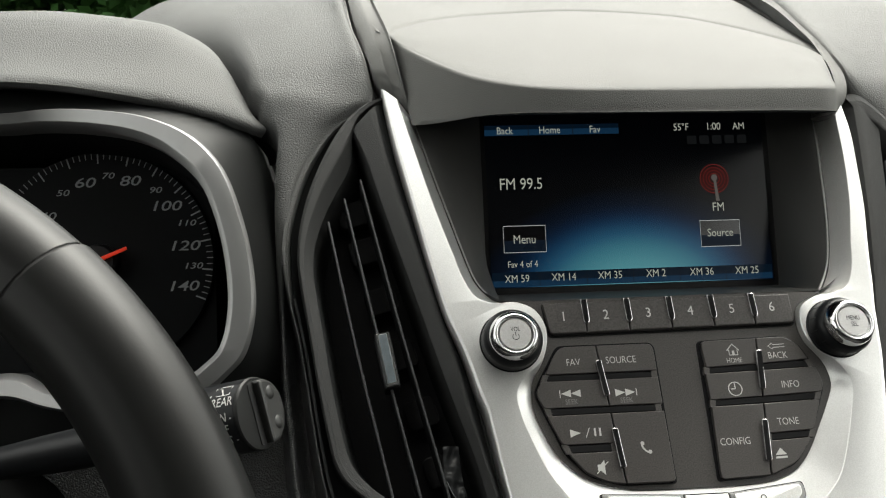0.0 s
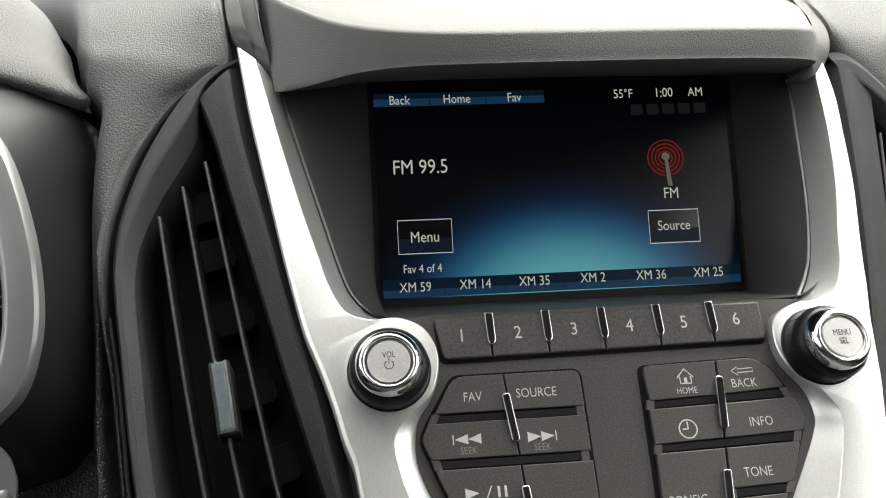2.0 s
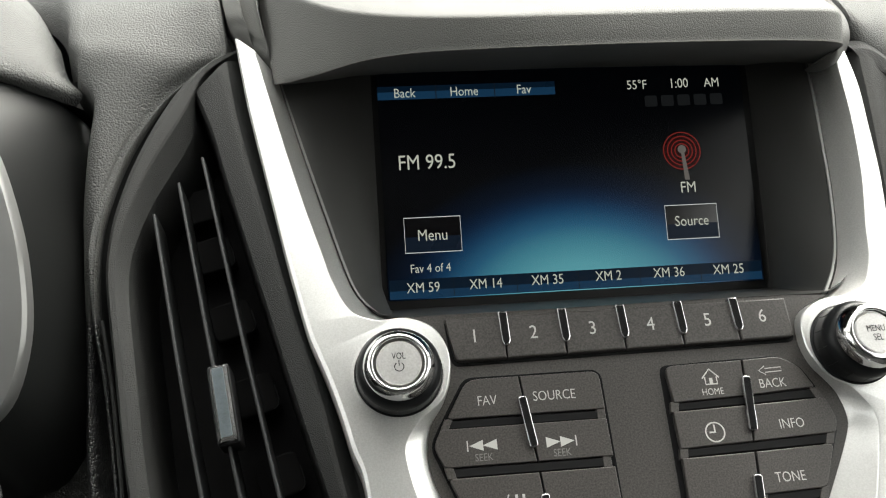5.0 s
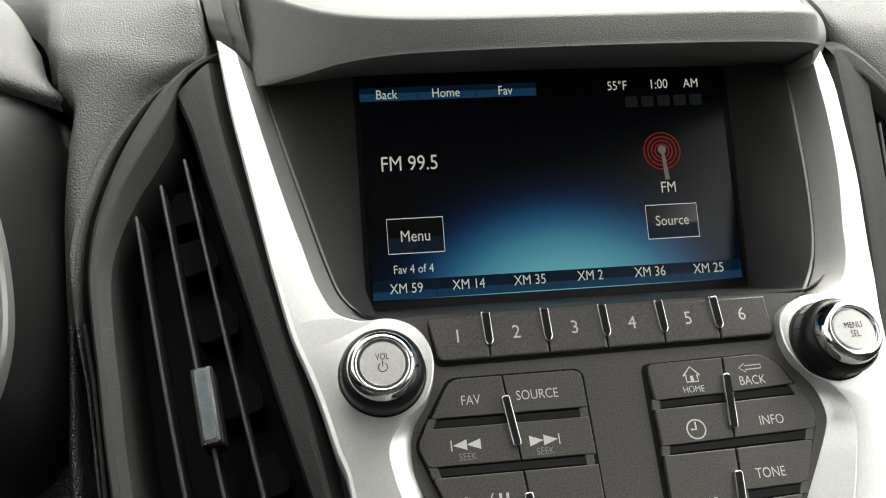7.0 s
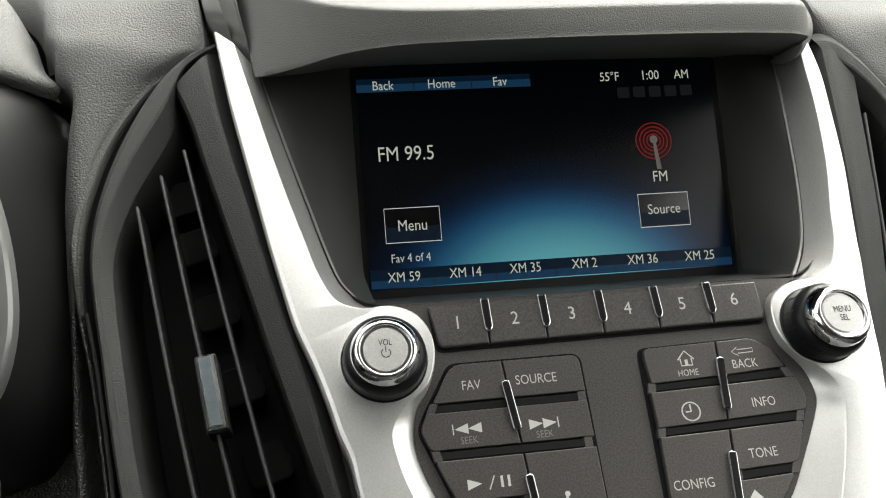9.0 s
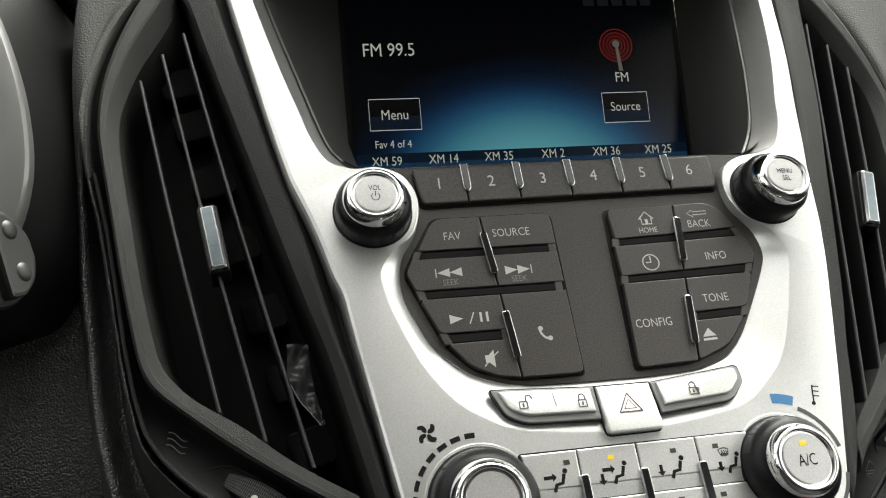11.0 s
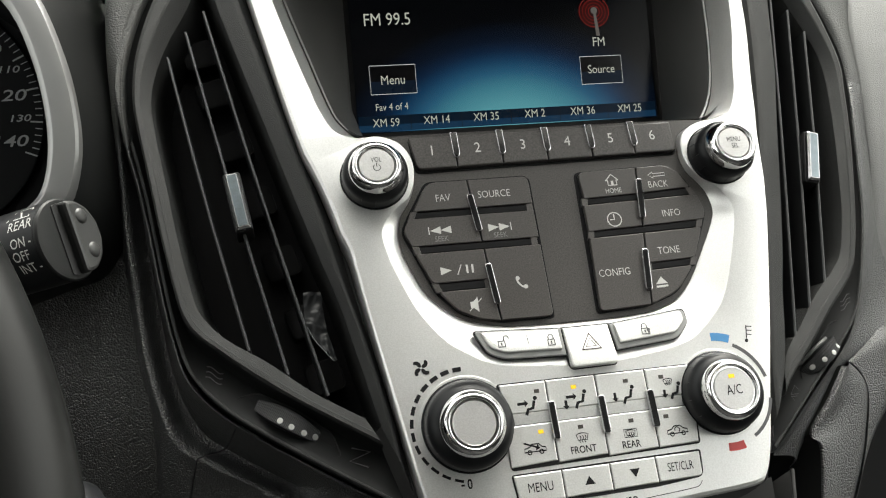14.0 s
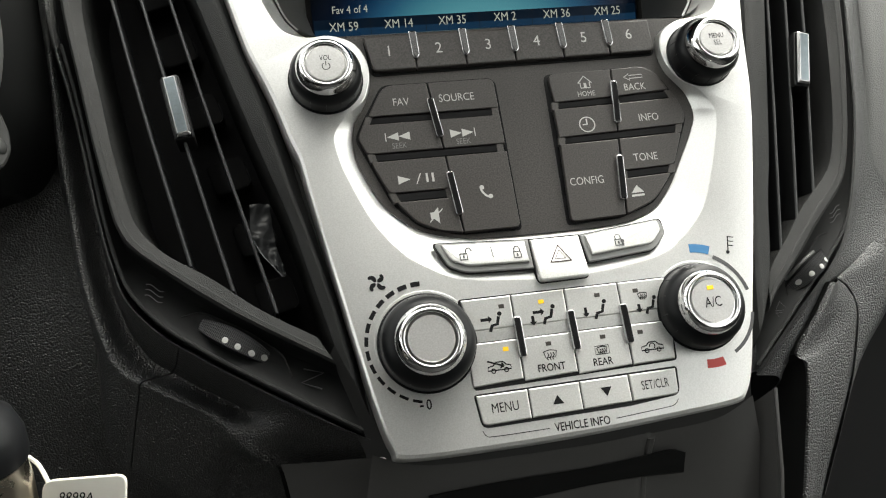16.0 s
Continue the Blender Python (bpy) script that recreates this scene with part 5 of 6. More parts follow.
def knob(name, u, v, base, rise, ring, cap, label, words=(), lean=(0.0, 0.0), led=False):
    """A control knob: black ribbed body, chrome ring of that outer radius, flat cap."""
    skirt = [(base, 0), (base, 2.7), (base - 0.35, 3.0), (base * 0.955, 3.1), (base * 0.95, rise * 0.26), (base * 0.925, rise * 0.4), (0.68 * base + 0.32 * ring, rise * 0.53), (0.35 * base + 0.65 * ring, rise * 0.63), (ring + 0.25, rise * 0.68), (ring - 0.5, rise * 0.69)]
    k = part(name, lathe(skirt, u, v, lean=lean), KNOB, CONSOLE, label, 40)
    ribs = bmesh.new()
    for i in range(14):
        a = math.tau * (i + 0.3) / 14
        tube([(u + lean[0] * h + r * math.cos(a), v + lean[1] * h + r * math.sin(a), h) for r, h in ((base * 0.953, rise * 0.2), (base * 0.951, rise * 0.26), (base * 0.927, rise * 0.4), (0.68 * base + 0.32 * ring, rise * 0.535))], 0.14, 5, ribs)
    part("grip_ribs", ribs, KNOB, k, "fine grip ribs")
    lip = cap + 0.9
    prof = [(ring - 0.3, rise * 0.66), (ring, rise * 0.7), (ring, rise * 0.76), (ring - 0.35, rise * 0.83), (0.7 * ring + 0.3 * lip, rise * 0.92), (0.42 * ring + 0.58 * lip, rise * 0.985), (0.2 * ring + 0.8 * lip, rise * 1.0), (lip + 0.25, rise * 0.99), (lip, rise * 0.96), (lip, rise * 0.93)]
    part("chrome_ring", lathe(prof, u, v, lean=lean), CHROME, k, "bright chrome ring", 70)
    part("groove", lathe([(lip + 0.02, rise * 0.945), (lip, rise * 0.84), (cap - 0.3, rise * 0.84)], u, v, lean=lean), BLACK, k, "black groove round the cap")
    top = rise * 0.965
    part("cap", lathe([(cap, rise * 0.84), (cap, top - 0.3), (cap - 0.3, top), (cap * 0.6, top + 0.04), (0.3, top + 0.05)], u, v, lean=lean), CAP, k, "flat silver cap")
    ku, kv = u + lean[0] * rise, v + lean[1] * rise
    for wds, du, dv, sz in words:
        part("lettering", lettering(wds, sz, ku + du, kv + dv, top + 0.15, 0.74), DARKPRINT, k)
    if led:
        part("indicator", prism([(ku - 1.3, kv + 4.4), (ku + 1.3, kv + 4.4), (ku + 1.3, kv + 6.0), (ku - 1.3, kv + 6.0)], top - 0.3, top + 0.2, 0.05), AMBER, k, "lit amber indicator")
    return k


vol = knob("volume_knob", -83.5, 45.3, 15.2, 21, 11.9, 7.4, "black volume knob with chrome ring", (("VOL", 0, 2.2, 2.2),), lean=(-0.02, -0.1))
PW = 21 * 0.965 + 0.15
part("power_symbol", joined(ring_line(-83.9, 41.9, 1.5, 0.3, PW, 14, 125, 415), band([(-83.9, 42.2), (-83.9, 44.1)], 0.3, PW)), DARKPRINT, vol)
knob("menu_knob", 80, 45.3, 15.2, 20, 11.8, 7.3, "black menu knob with chrome ring", (("MENU", 0, 1.5, 2.3), ("SEL", 0, -1.7, 2.3)), lean=(-0.02, -0.1))
fanknob = knob("fan_knob", -57.3, -66.3, 19.2, 22, 13.4, 8.6, "large black fan speed knob with chrome ring", lean=(-0.05, -0.08))
part("pointer_dimple", lathe([(0.9, 19), (0.8, 21.4), (0.2, 21.2)], -65.6, -75.6, 14), KNOB, fanknob)
ack = knob("temperature_knob", 53.6, -65.3, 18.0, 20, 12.9, 8.6, "large black temperature knob with chrome ring", (("A/C", 0, -0.6, 4.0),), lean=(-0.12, -0.06), led=True)
part("pointer_dimple", lathe([(0.9, 17), (0.8, 19.6), (0.2, 19.4)], 51.2, -55.6, 14), KNOB, ack)
for u, v, r in ((-83.5, 45.3, 15.2), (80, 45.3, 15.2), (-57.3, -66.3, 19.3), (53.6, -65.3, 18.1)):
    part("knob_seat", lathe([(r + 1.0, 2.0), (r + 0.8, 2.25), (r + 0.5, 2.25), (r + 0.3, 1.0)], u, v), SILVER, CONSOLE, "collar round the knob", 60)

# ---- air vents ----


def vent(name, side, outer, ridge_o, ridge_i, bar_o, bar_i, tops, bottoms, w, tab, wheel, slotpts, dots, wave, tri, label):
    """One tall air vent: a frame of sloping ridge and inner bar round a dark throat with upright vanes."""
    v = thing(name, FACE, label, "air vent", "console air vents")
    n = 6
    # ridge: outer seam, face, inner edge, throat wall
    def out(k):
        return [(q[0] + k * (p[0] - q[0]), q[1] + k * (p[1] - q[1])) for p, q in zip(outer, ridge_o)]
    def lo(p):
        """How far the inner facet dips at this height."""
        return max(0.0, min(1.0, (p[1] - 60) / 80)) * max(0.0, min(1.0, (186 - p[1]) / 14))
    ap = [[(*p, w - 22) for p in outer], [(*p, w - 9) for p in outer], [(*p, w - 7.5) for p in out(0.9)], [(*p, w - 9.5) for p in out(0.7)], [(*p, w - 12) for p in out(0.15)], [(*p, w - 10) for p in out(0.03)], [(*p, w - 1.2) for p in ridge_o]]
    rd = [[(*p, w - 1.2) for p in ridge_o], [(p[0] * 0.85 + q[0] * 0.15, p[1] * 0.85 + q[1] * 0.15, w) for p, q in zip(ridge_o, ridge_i)],
          [(p[0] * 0.58 + q[0] * 0.42, p[1] * 0.58 + q[1] * 0.42, w - 0.3) for p, q in zip(ridge_o, ridge_i)], [(p[0] * 0.52 + q[0] * 0.48, p[1] * 0.52 + q[1] * 0.48, w - 0.7) for p, q in zip(ridge_o, ridge_i)],
          [(p[0] - side * 1.3 * lo(p), p[1] + 3.5 * lo(p), w - 2.2 - 5 * lo(p)) for p in ridge_i], [(p[0] + side * 4, p[1], w - 34) for p in ridge_i]]
    part("ridge", loft([glide(r, n) for r in rd]), FRAME, v, "grey moulded vent ridge", 14)
    part("apron", loft([glide(r, n) for r in ap]), SHROUD, v, "dark apron outside the ridge", 50)
    # Paler tube along the edge paints the glint seen there.
    part("apron_glint", tube([(p[0], p[1], w - 7.6) for p in glide(out(0.93)[6:], n)], 0.8, 8), FRAME, v, "thin paler rim giving the apron edge its glint")
    # inner bar beside the console
    def across(f, h):
        return [(p[0] * (1 - f) + q[0] * f, p[1] * (1 - f) + q[1] * f, w + h) for p, q in zip(bar_o, bar_i)]
    rows = [[(*p, w - 14) for p in bar_o], across(0, -10), across(0.36, 0.0), across(0.42, 0.3), across(0.46, 0.45), across(0.52, 0.4), across(0.95, -2.0), [(*p, w - 4) for p in bar_i], [(p[0] - side * 2, p[1], w - 36) for p in bar_i]]
    part("inner_bar", loft([glide(r, n) for r in rows]), FRAME, v, "grey bar between vent and console", 20)
    # throat back
    back = [(-5 * side + p[0], p[1]) for p in ridge_i] + [(p[0], p[1]) for p in reversed(bar_i)]
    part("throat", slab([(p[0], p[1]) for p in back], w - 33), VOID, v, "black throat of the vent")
    # vanes, thin and deep
    for a, b in zip(tops, bottoms):
        pts = glide([(a[0], a[1]), (0.5 * (a[0] + b[0]) + side * -0.8, 0.5 * (a[1] + b[1])), (b[0], b[1])], 8)
        deep = 13
        rr = []
        for dx, ww in ((-0.7, w - 6 - deep), (-0.7, w - 2.9), (0.7, w - 2.9), (0.7, w - 6 - deep)):
            rr.append([(p[0] + dx, p[1], ww) for p in pts])
        vane = part("vane", loft(rr), VANE, v, "slim upright black vane")
        # The nose's paler colour stands for light caught on the front edge.
        part("vane_glint", loft([[(p[0] + dx, p[1], ww) for p in pts] for dx, ww in ((-0.7, w - 2.9), (-0.6, w - 2.4), (-0.25, w - 2.1), (0.25, w - 2.1), (0.6, w - 2.4), (0.7, w - 2.9))]), VANEGLINT, vane, "rounded front edge, highlight in its paler colour", 60)
    # rounded flaps of the shutter deep inside
    for i in range(7):
        k = 1.6 + i * 1.0
        j = int(k)
        q = Vector(bar_i[j]).lerp(Vector(bar_i[j + 1]), k - j)
        d = Vector(bar_i[j + 1]) - Vector(bar_i[j])
        t = d.normalized()
        n = Vector((t.y, -t.x)) * side
        a = q + n * 5.5
        pts = rounded([tuple(a), tuple(a + t * 15), tuple(a + t * 15 + n * 16), tuple(a + n * 16)], 3.5, 4)
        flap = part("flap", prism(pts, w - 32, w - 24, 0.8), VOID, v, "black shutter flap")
        # Thin paler line painted as the highlight on the flap's corner.
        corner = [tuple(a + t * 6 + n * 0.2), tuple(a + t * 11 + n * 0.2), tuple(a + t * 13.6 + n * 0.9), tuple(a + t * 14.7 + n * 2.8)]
        part("flap_glint", tube([(p[0], p[1], w - 24.2) for p in glide(corner, 4)], 0.22, 5), VANEGLINT, flap)
    # tab
    (x0, y0), (x1, y1) = tab
    d = Vector((x1 - x0, y1 - y0)).normalized()
    nn = Vector((-d.y, d.x))
    a, b = Vector((x0, y0)), Vector((x1, y1))
    hw = 3.8
    q = [tuple(a - nn * hw), tuple(b - nn * hw), tuple(b + nn * hw), tuple(a + nn * hw)]
    grip = part("slider_grip", prism(rounded(q, 1.2, 3), w - 11, w + 1.5, 0.6), BLACK, v, "black slider on the vane")
    part("chrome_frame", loft([[(*p, w + 1.2) for p in rounded(inset(q, 0.4), 0.8, 3)], [(*p, w + 3.0) for p in rounded(inset(q, 0.7), 0.8, 3)], [(*p, w + 4.0) for p in rounded(inset(q, 1.5), 0.8, 3)]], True, cap=True), TABCHROME, grip, "scuffed chrome frame")
    part("tab_face", prism(rounded(inset(q, 1.9), 0.5, 2), w + 3.6, w + 4.1, 0.1), TABFACE, v, "blue-grey gloss face of the tab")
    # thumbwheel on the apron
    part("wheel_slot", prism(rounded(slotpts, 3, 4), w - 16, w - 10.6, 0.4), BLACK, v, "dark slot of the thumbwheel")
    wx, wy, wl, wa = wheel
    cw, sw = math.cos(wa), math.sin(wa)

    def drum(t, q):
        """A place on the thumbwheel: t along it, q across it."""
        h = math.cos(t * 1.25)
        wd = q * (1.8 + 2.5 * h)
        return (wx + wl * t * cw - wd * sw, wy + wl * t * sw + wd * cw, w - 13.6 + 9.2 * h - (0 if abs(q) < 0.9 else 3.5))
    tw = part("thumbwheel", loft([[drum(-1 + k / 14, q) for q in (-1, -0.85, -0.3, 0.3, 0.85, 1)] for k in range(29)]), KNOB, v, "ribbed thumbwheel with white dots", 50)
    ribs = bmesh.new()
    for k in range(1, 40):
        tube([drum(-1 + k / 20, q) for q in (-0.85, -0.3, 0.3, 0.85)], 0.2, 5, ribs)
    for q in (-0.6, -0.3, 0, 0.3, 0.6):
        tube([drum(-1 + k / 14, q) for k in range(29)], 0.13, 5, ribs)
    part("wheel_ribs", ribs, KNURL, tw, "fine knurling")
    if side < 0:
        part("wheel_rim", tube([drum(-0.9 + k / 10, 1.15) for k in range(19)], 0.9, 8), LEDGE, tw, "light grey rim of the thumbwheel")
    for x, y in dots:
        def on_drum(r, a, lift):
            """A place on the drum's skin, r from the dot's middle."""
            px, py = x + r * math.cos(a), y + r * math.sin(a)
            t = max(-1.0, min(1.0, ((px - wx) * cw + (py - wy) * sw) / wl))
            return (px, py, drum(t, 0)[2] + lift)
        rings = [[on_drum(r, math.tau * i / 16, lift) for i in range(16)] for r, lift in ((1.25, -0.4), (1.2, 0.3), (0.7, 0.4), (0.08, 0.42))]
        part("dot", loft(rings, True), PRINT, tw, "white dot")
    x, y = wave
    part("airflow_symbol", joined(*[band(glide([(x - 3.2 * side + 0.4 * k, y + 2 + 2.1 * k), (x - 1.4 * side + 0.4 * k, y + 1.6 + 2.1 * k), (x + 1.4 * side + 0.4 * k, y - 1.2 + 2.1 * k), (x + 3.2 * side + 0.4 * k, y - 1.6 + 2.1 * k)], 4), 0.35, w - 9.4) for k in (-1, 0, 1)]), GREYPRINT, v)
    x, y = tri
    if side > 0:
        sym = tube([(x - 3.3, y + 4.3, w - 10.9), (x + 4.3, y + 1.8, w - 10.4), (x - 4.6, y - 1.0, w - 9.8), (x + 2.8, y - 4.4, w - 9.0)], 0.26, 6)
    else:
        sym = joined(band([(x, y + 4), (x - 3, y), (x + 3, y)], 0.35, w - 9.4, closed=True), band([(x - 3, y - 1), (x + 3, y - 1), (x - 0.6, y - 5)], 0.35, w - 9.4, closed=True))
    part("closed_symbol", sym, GREYPRINT, v)
    rim = [(*p, w - 10.2) for p in rounded(slotpts, 3, 4)]
    part("slot_rim", tube(rim + rim[:1], 0.28, 6), FRAME, v, "thin raised edge of the slot")
    return v


vent("air_vent", 1,
     outer=[(-137, 191.5), (-152, 186), (-166, 173), (-180, 148), (-188, 122), (-190, 101), (-188, 75), (-183, 52), (-179, 28), (-175, 2), (-171, -18), (-166, -33), (-155, -47), (-140, -59), (-120, -73), (-84, -96.5)],
     ridge_o=[(-138, 189.5), (-151, 184), (-164, 169), (-176.5, 143), (-184, 117), (-186, 96), (-184.5, 80), (-180.5, 56), (-176, 28), (-171, 2), (-168, -9), (-163, -17), (-153, -26), (-140, -37), (-122, -50), (-92, -69.5)],
     ridge_i=[(-139, 187.5), (-155, 170), (-157.5, 147), (-170, 121), (-176, 104), (-178, 91), (-176.5, 74), (-172.5, 48), (-169, 25), (-164.5, 3), (-162, -6), (-158, -12.5), (-150, -20.5), (-135, -31), (-118, -45), (-98, -58)],
     bar_o=[(-137, 190.5), (-135, 163), (-130, 138), (-122, 106), (-113, 67), (-104, 36), (-97, -2), (-91, -30), (-85, -59), (-81, -90)],
     bar_i=[(-158, 169), (-151, 152), (-145.5, 132), (-139, 109), (-130, 78), (-121.5, 48), (-112.5, 18), (-104.5, -8), (-98, -36), (-92, -62)],
     tops=[(-153.5, 139), (-162, 128), (-170.5, 115)], bottoms=[(-112, -47), (-127.5, -36.5), (-142.5, -25)], w=-3,
     tab=((-145.3, 53.5), (-140.8, 26)), wheel=(-129.5, -54.2, 14.8, radians(-34)), slotpts=[(-150.5, -43), (-140.5, -41.3), (-124.6, -50.8), (-111.5, -61.5), (-108.4, -72), (-118.2, -67), (-131.4, -59.4), (-143.2, -50.4)],
     dots=[(-132.2, -54.6), (-127.8, -57.6), (-123.0, -60.4), (-118.6, -62.2)], wave=(-157.5, -32.5), tri=(-101, -72.5), label="tall grey driver side air vent with black vanes")
vent("air_vent", -1,
     outer=[(131, 196), (143, 195), (158, 179), (173, 152), (181, 117), (180.5, 95), (177, 74), (172, 48), (166, 20), (156, -10), (146, -32), (134, -46), (117, -62), (99, -79), (86, -91)],
     ridge_o=[(131, 194), (142, 193), (155, 176), (167, 147), (174, 107), (171.5, 84), (166, 54), (158.5, 24), (154, 8), (148, -8), (141, -18), (128, -31), (113, -47), (100, -60), (94, -68)],
     ridge_i=[(147, 161), (149, 157), (155, 144), (162, 120), (165, 104), (163, 82), (158, 55), (152, 26), (148.5, 13), (143, -2), (136, -11), (123, -23), (112, -36), (103, -46), (98, -54)],
     bar_o=[(127, 194), (124, 160), (120.5, 130), (116, 100), (110, 67), (104, 36), (98, 3), (91, -30), (84, -62), (80, -90)],
     bar_i=[(151, 177), (147.5, 160), (142, 128), (136.5, 98), (130, 71), (122, 36), (114, 3), (108, -18), (104, -36), (99, -54)],
     tops=[(147, 150), (154, 137), (160, 123)], bottoms=[(107, -45), (118, -33), (129.5, -21)], w=-16,
     tab=((143.6, 61.5), (136.6, 34)), wheel=(123.0, -50.5, 13.5, radians(34)), slotpts=[(138, -34), (135, -44), (114, -64), (111, -67), (110, -57), (132, -35)],
     dots=[(115.2, -55.8), (120.8, -53.2), (126.4, -50.4), (130.8, -47.2)], wave=(143, -26), tri=(105, -67), label="tall grey passenger side air vent with black vanes")

def plastic_scrap():
    """A crumpled strip of clear wrapping wedged between the last vane and the frame."""
    scrap = thing("plastic_scrap", FACE, "crumpled scrap of clear plastic caught between vent vanes", "scrap")
    one = glide([(-118.6, -1.5, -8), (-118.9, -9, -6.5), (-118.8, -15, -5.5), (-115.8, -23, -5), (-112, -28.5, -4.5), (-108.6, -33.2, -4.5)], 6)
    two = glide([(-111, -1, -11), (-110.8, -9, -10), (-110.2, -17, -9), (-109.4, -22, -8), (-107.9, -28, -7), (-107.0, -32.6, -5.5)], 6)
    rows = []
    for k in range(9):
        f = k / 8
        row = []
        for i, (p, q) in enumerate(zip(one, two)):
            c = Vector(p).lerp(Vector(q), f)
            row.append((c.x, c.y, c.z + 1.1 * math.sin(5 * f + 0.5 * i) * math.sin(math.pi * f) + 0.5 * math.sin(1.1 * i)))
        rows.append(row)
    part("sheet", loft(rows), FILM, scrap, "clear crumpled film", 40)
    # Pale tube standing for light caught by the scrap's edge.
    part("glint_edge", tube([(x, y, z + 0.6) for x, y, z in one[14:]], 0.2, 6), FILMGLINT, scrap, "edge of the film with a painted glint")


plastic_scrap()

# ---- instrument cluster ----


def cluster():
    c = thing("instrument_cluster", RINGS, "dark instrument cluster with silver ring and speedometer", "instrument cluster")
    outer = [(-220, 50), (-200, 66), (-160, 74), (-110, 76), (-72, 75), (-50, 77), (-25, 76), (-2, 72), (19, 62), (35, 44), (45, 16), (49.5, -8), (50, -28), (46, -46), (38, -56), (26, -65), (0, -74), (-25, -73), (-46, -69), (-66, -63.5), (-110, -66), (-160, -70), (-205, -62)]
    inner = [(-212, 44), (-196, 58), (-158, 66), (-110, 68), (-74, 68), (-52, 69), (-26, 67), (-6, 62), (10, 52), (23, 37), (31, 15), (35, -7), (35.5, -27), (32, -43), (25, -51), (15, -58), (-4, -65), (-25, -64.5), (-48, -60), (-66, -52), (-110, -57), (-158, -60), (-200, -54)]
    o, i = glide(outer, 4, True), glide(inner, 4, True)

    def near(p, rise):
        """Moves a point of the ring out of the dash, towards the driver, on its right-hand half."""
        s = max(0.0, min(1.0, (p[0] + 60) / 80)) * rise / (374 - p[2])
        return (p[0] + s * (125 - p[0]), p[1] + s * (-60 - p[1]), p[2] + s * (374 - p[2]))

    def mid(k, w, rise):
        return [near((p[0] * (1 - k) + q[0] * k, p[1] * (1 - k) + q[1] * k, w), rise) for p, q in zip(o, i)]
    rows = [[near((p[0] * 1.01, p[1] * 1.015, -6), 14) for p in o], mid(0, -1, 15), mid(0.08, 0.3, 15.3), mid(0.72, -2.2, 19.6), mid(0.78, -3.0, 20.2), mid(1, -9, 24), mid(1, -16, 24)]
    part("silver_ring", loft(rows, True), RINGSILVER, c, "satin silver ring round the gauges", 30)
    rows = [mid(1, -15.5, 24), [(q[0] * 0.99 - 1, q[1] * 0.97, -50) for q in i], [(q[0] * 0.98 - 1, q[1] * 0.95, -108) for q in i]]
    part("well", loft(rows, True, cap=True), GAUGE, c, "black inner wall of the cluster")
    # shroud from the ring out to hood and pad
    far = [(-300, 60, -12), (-240, 88, -12), (-180, 92, -12), (-120, 92, -12), (-80, 92, -12), (-40, 91, -14), (-5, 89, -18), (24, 84, -27), (45, 71, -38), (54, 50, -42), (58.5, 22, -41.5), (61.5, -5, -36), (62.5, -33, -30), (62, -58, -26), (52, -76, -20), (34, -82, -14), (0, -92, -12), (-25, -92, -12), (-50, -91, -12), (-80, -90, -12), (-120, -92, -12), (-180, -92, -12), (-250, -85, -12)]
    f = glide(far, 4, True)
    o2 = [near((*p, -4), 14.5) for p in o]
    rows = [o2, [tuple(0.9 * a + 0.1 * b for a, b in zip(p, q)) for p, q in zip(o2, f)], f, [(q[0] * 1.02, q[1] * 1.02, q[2] - 25) for q in f]]
    part("shroud", loft(rows, True), CLUSTERTRIM, c, "smooth dark plastic round the ring", 35)
    d = thing("speedometer", DIAL, "black speedometer dial with grey numerals and red needle", "gauge")
    part("backing", slab([(-200, -70), (26, -70), (26, 44), (-200, 44)], -6), GAUGE, d, "black dial backing")
    cx, cy, R = -31, -6, 55
    part("dial_disc", prism(disc(cx, cy, R + 2, 64), -6, -3, 0.8), GAUGE, d, "raised round dial")
    part("hub", lathe([(9, -3), (9, 4), (8, 6), (0.5, 6.4)], cx, cy, 32), BLACK, d, "black needle hub")
    nums = (("20", -66, -34, 5), ("40", -58, 18, 5), ("60", -39, 35, 6.2), ("80", -16, 35.5, 6.2), ("100", 2, 22, 6.2), ("120", 11, 1, 6.2), ("140", 10, -20, 6.2), ("50", -50, 30, 3.8), ("70", -27, 38.5, 3.8), ("90", -3, 30.5, 3.8), ("110", 12.5, 13, 3.8), ("130", 15.5, -9.5, 3.8))
    for s, x, y, sz in nums:
        part("numeral", lettering(s, sz * 0.82, x - 0.6, y, -2.7, 1.5, slant=0.22, bold=0.008), GAUGEPRINT, d, "grey slanted numeral")
    k0, k1 = -22, 205
    for i in range(71):
        a = radians(k0 + (k1 - k0) * i / 70)
        major = i % 5 == 0
        r1 = R + 1.5
        r0 = r1 - (5.5 if major else 3.2)
        wd = 0.38 if major else 0.22
        p = Vector((math.cos(a), math.sin(a)))
        n = Vector((-p.y, p.x)) * wd
        tick = [(cx + p.x * r + s * n.x, cy + p.y * r + s * n.y) for r, s in ((r0, -1), (r1, -1), (r1, 1), (r0, 1))]
        part("tick_mark", slab(tick, -2.6), GAUGEPRINT, d)
    nd = rounded([(-16, 1.2), (-15.6, -0.4), (-52, -15.8), (-53, -13.2)], 0.3, 2)
    part("needle", prism(nd, 6.6, 7.8, 0.3), NEEDLE, d, "red needle")
    # hood over the cluster
    lip = [(-330, 452, 1190), (-260, 446, 1208), (-190, 445, 1213), (-150, 446, 1211), (-117, 450, 1205.5), (-95, 455, 1200), (-78, 461, 1195), (-62, 469, 1189), (-51, 477, 1184)]
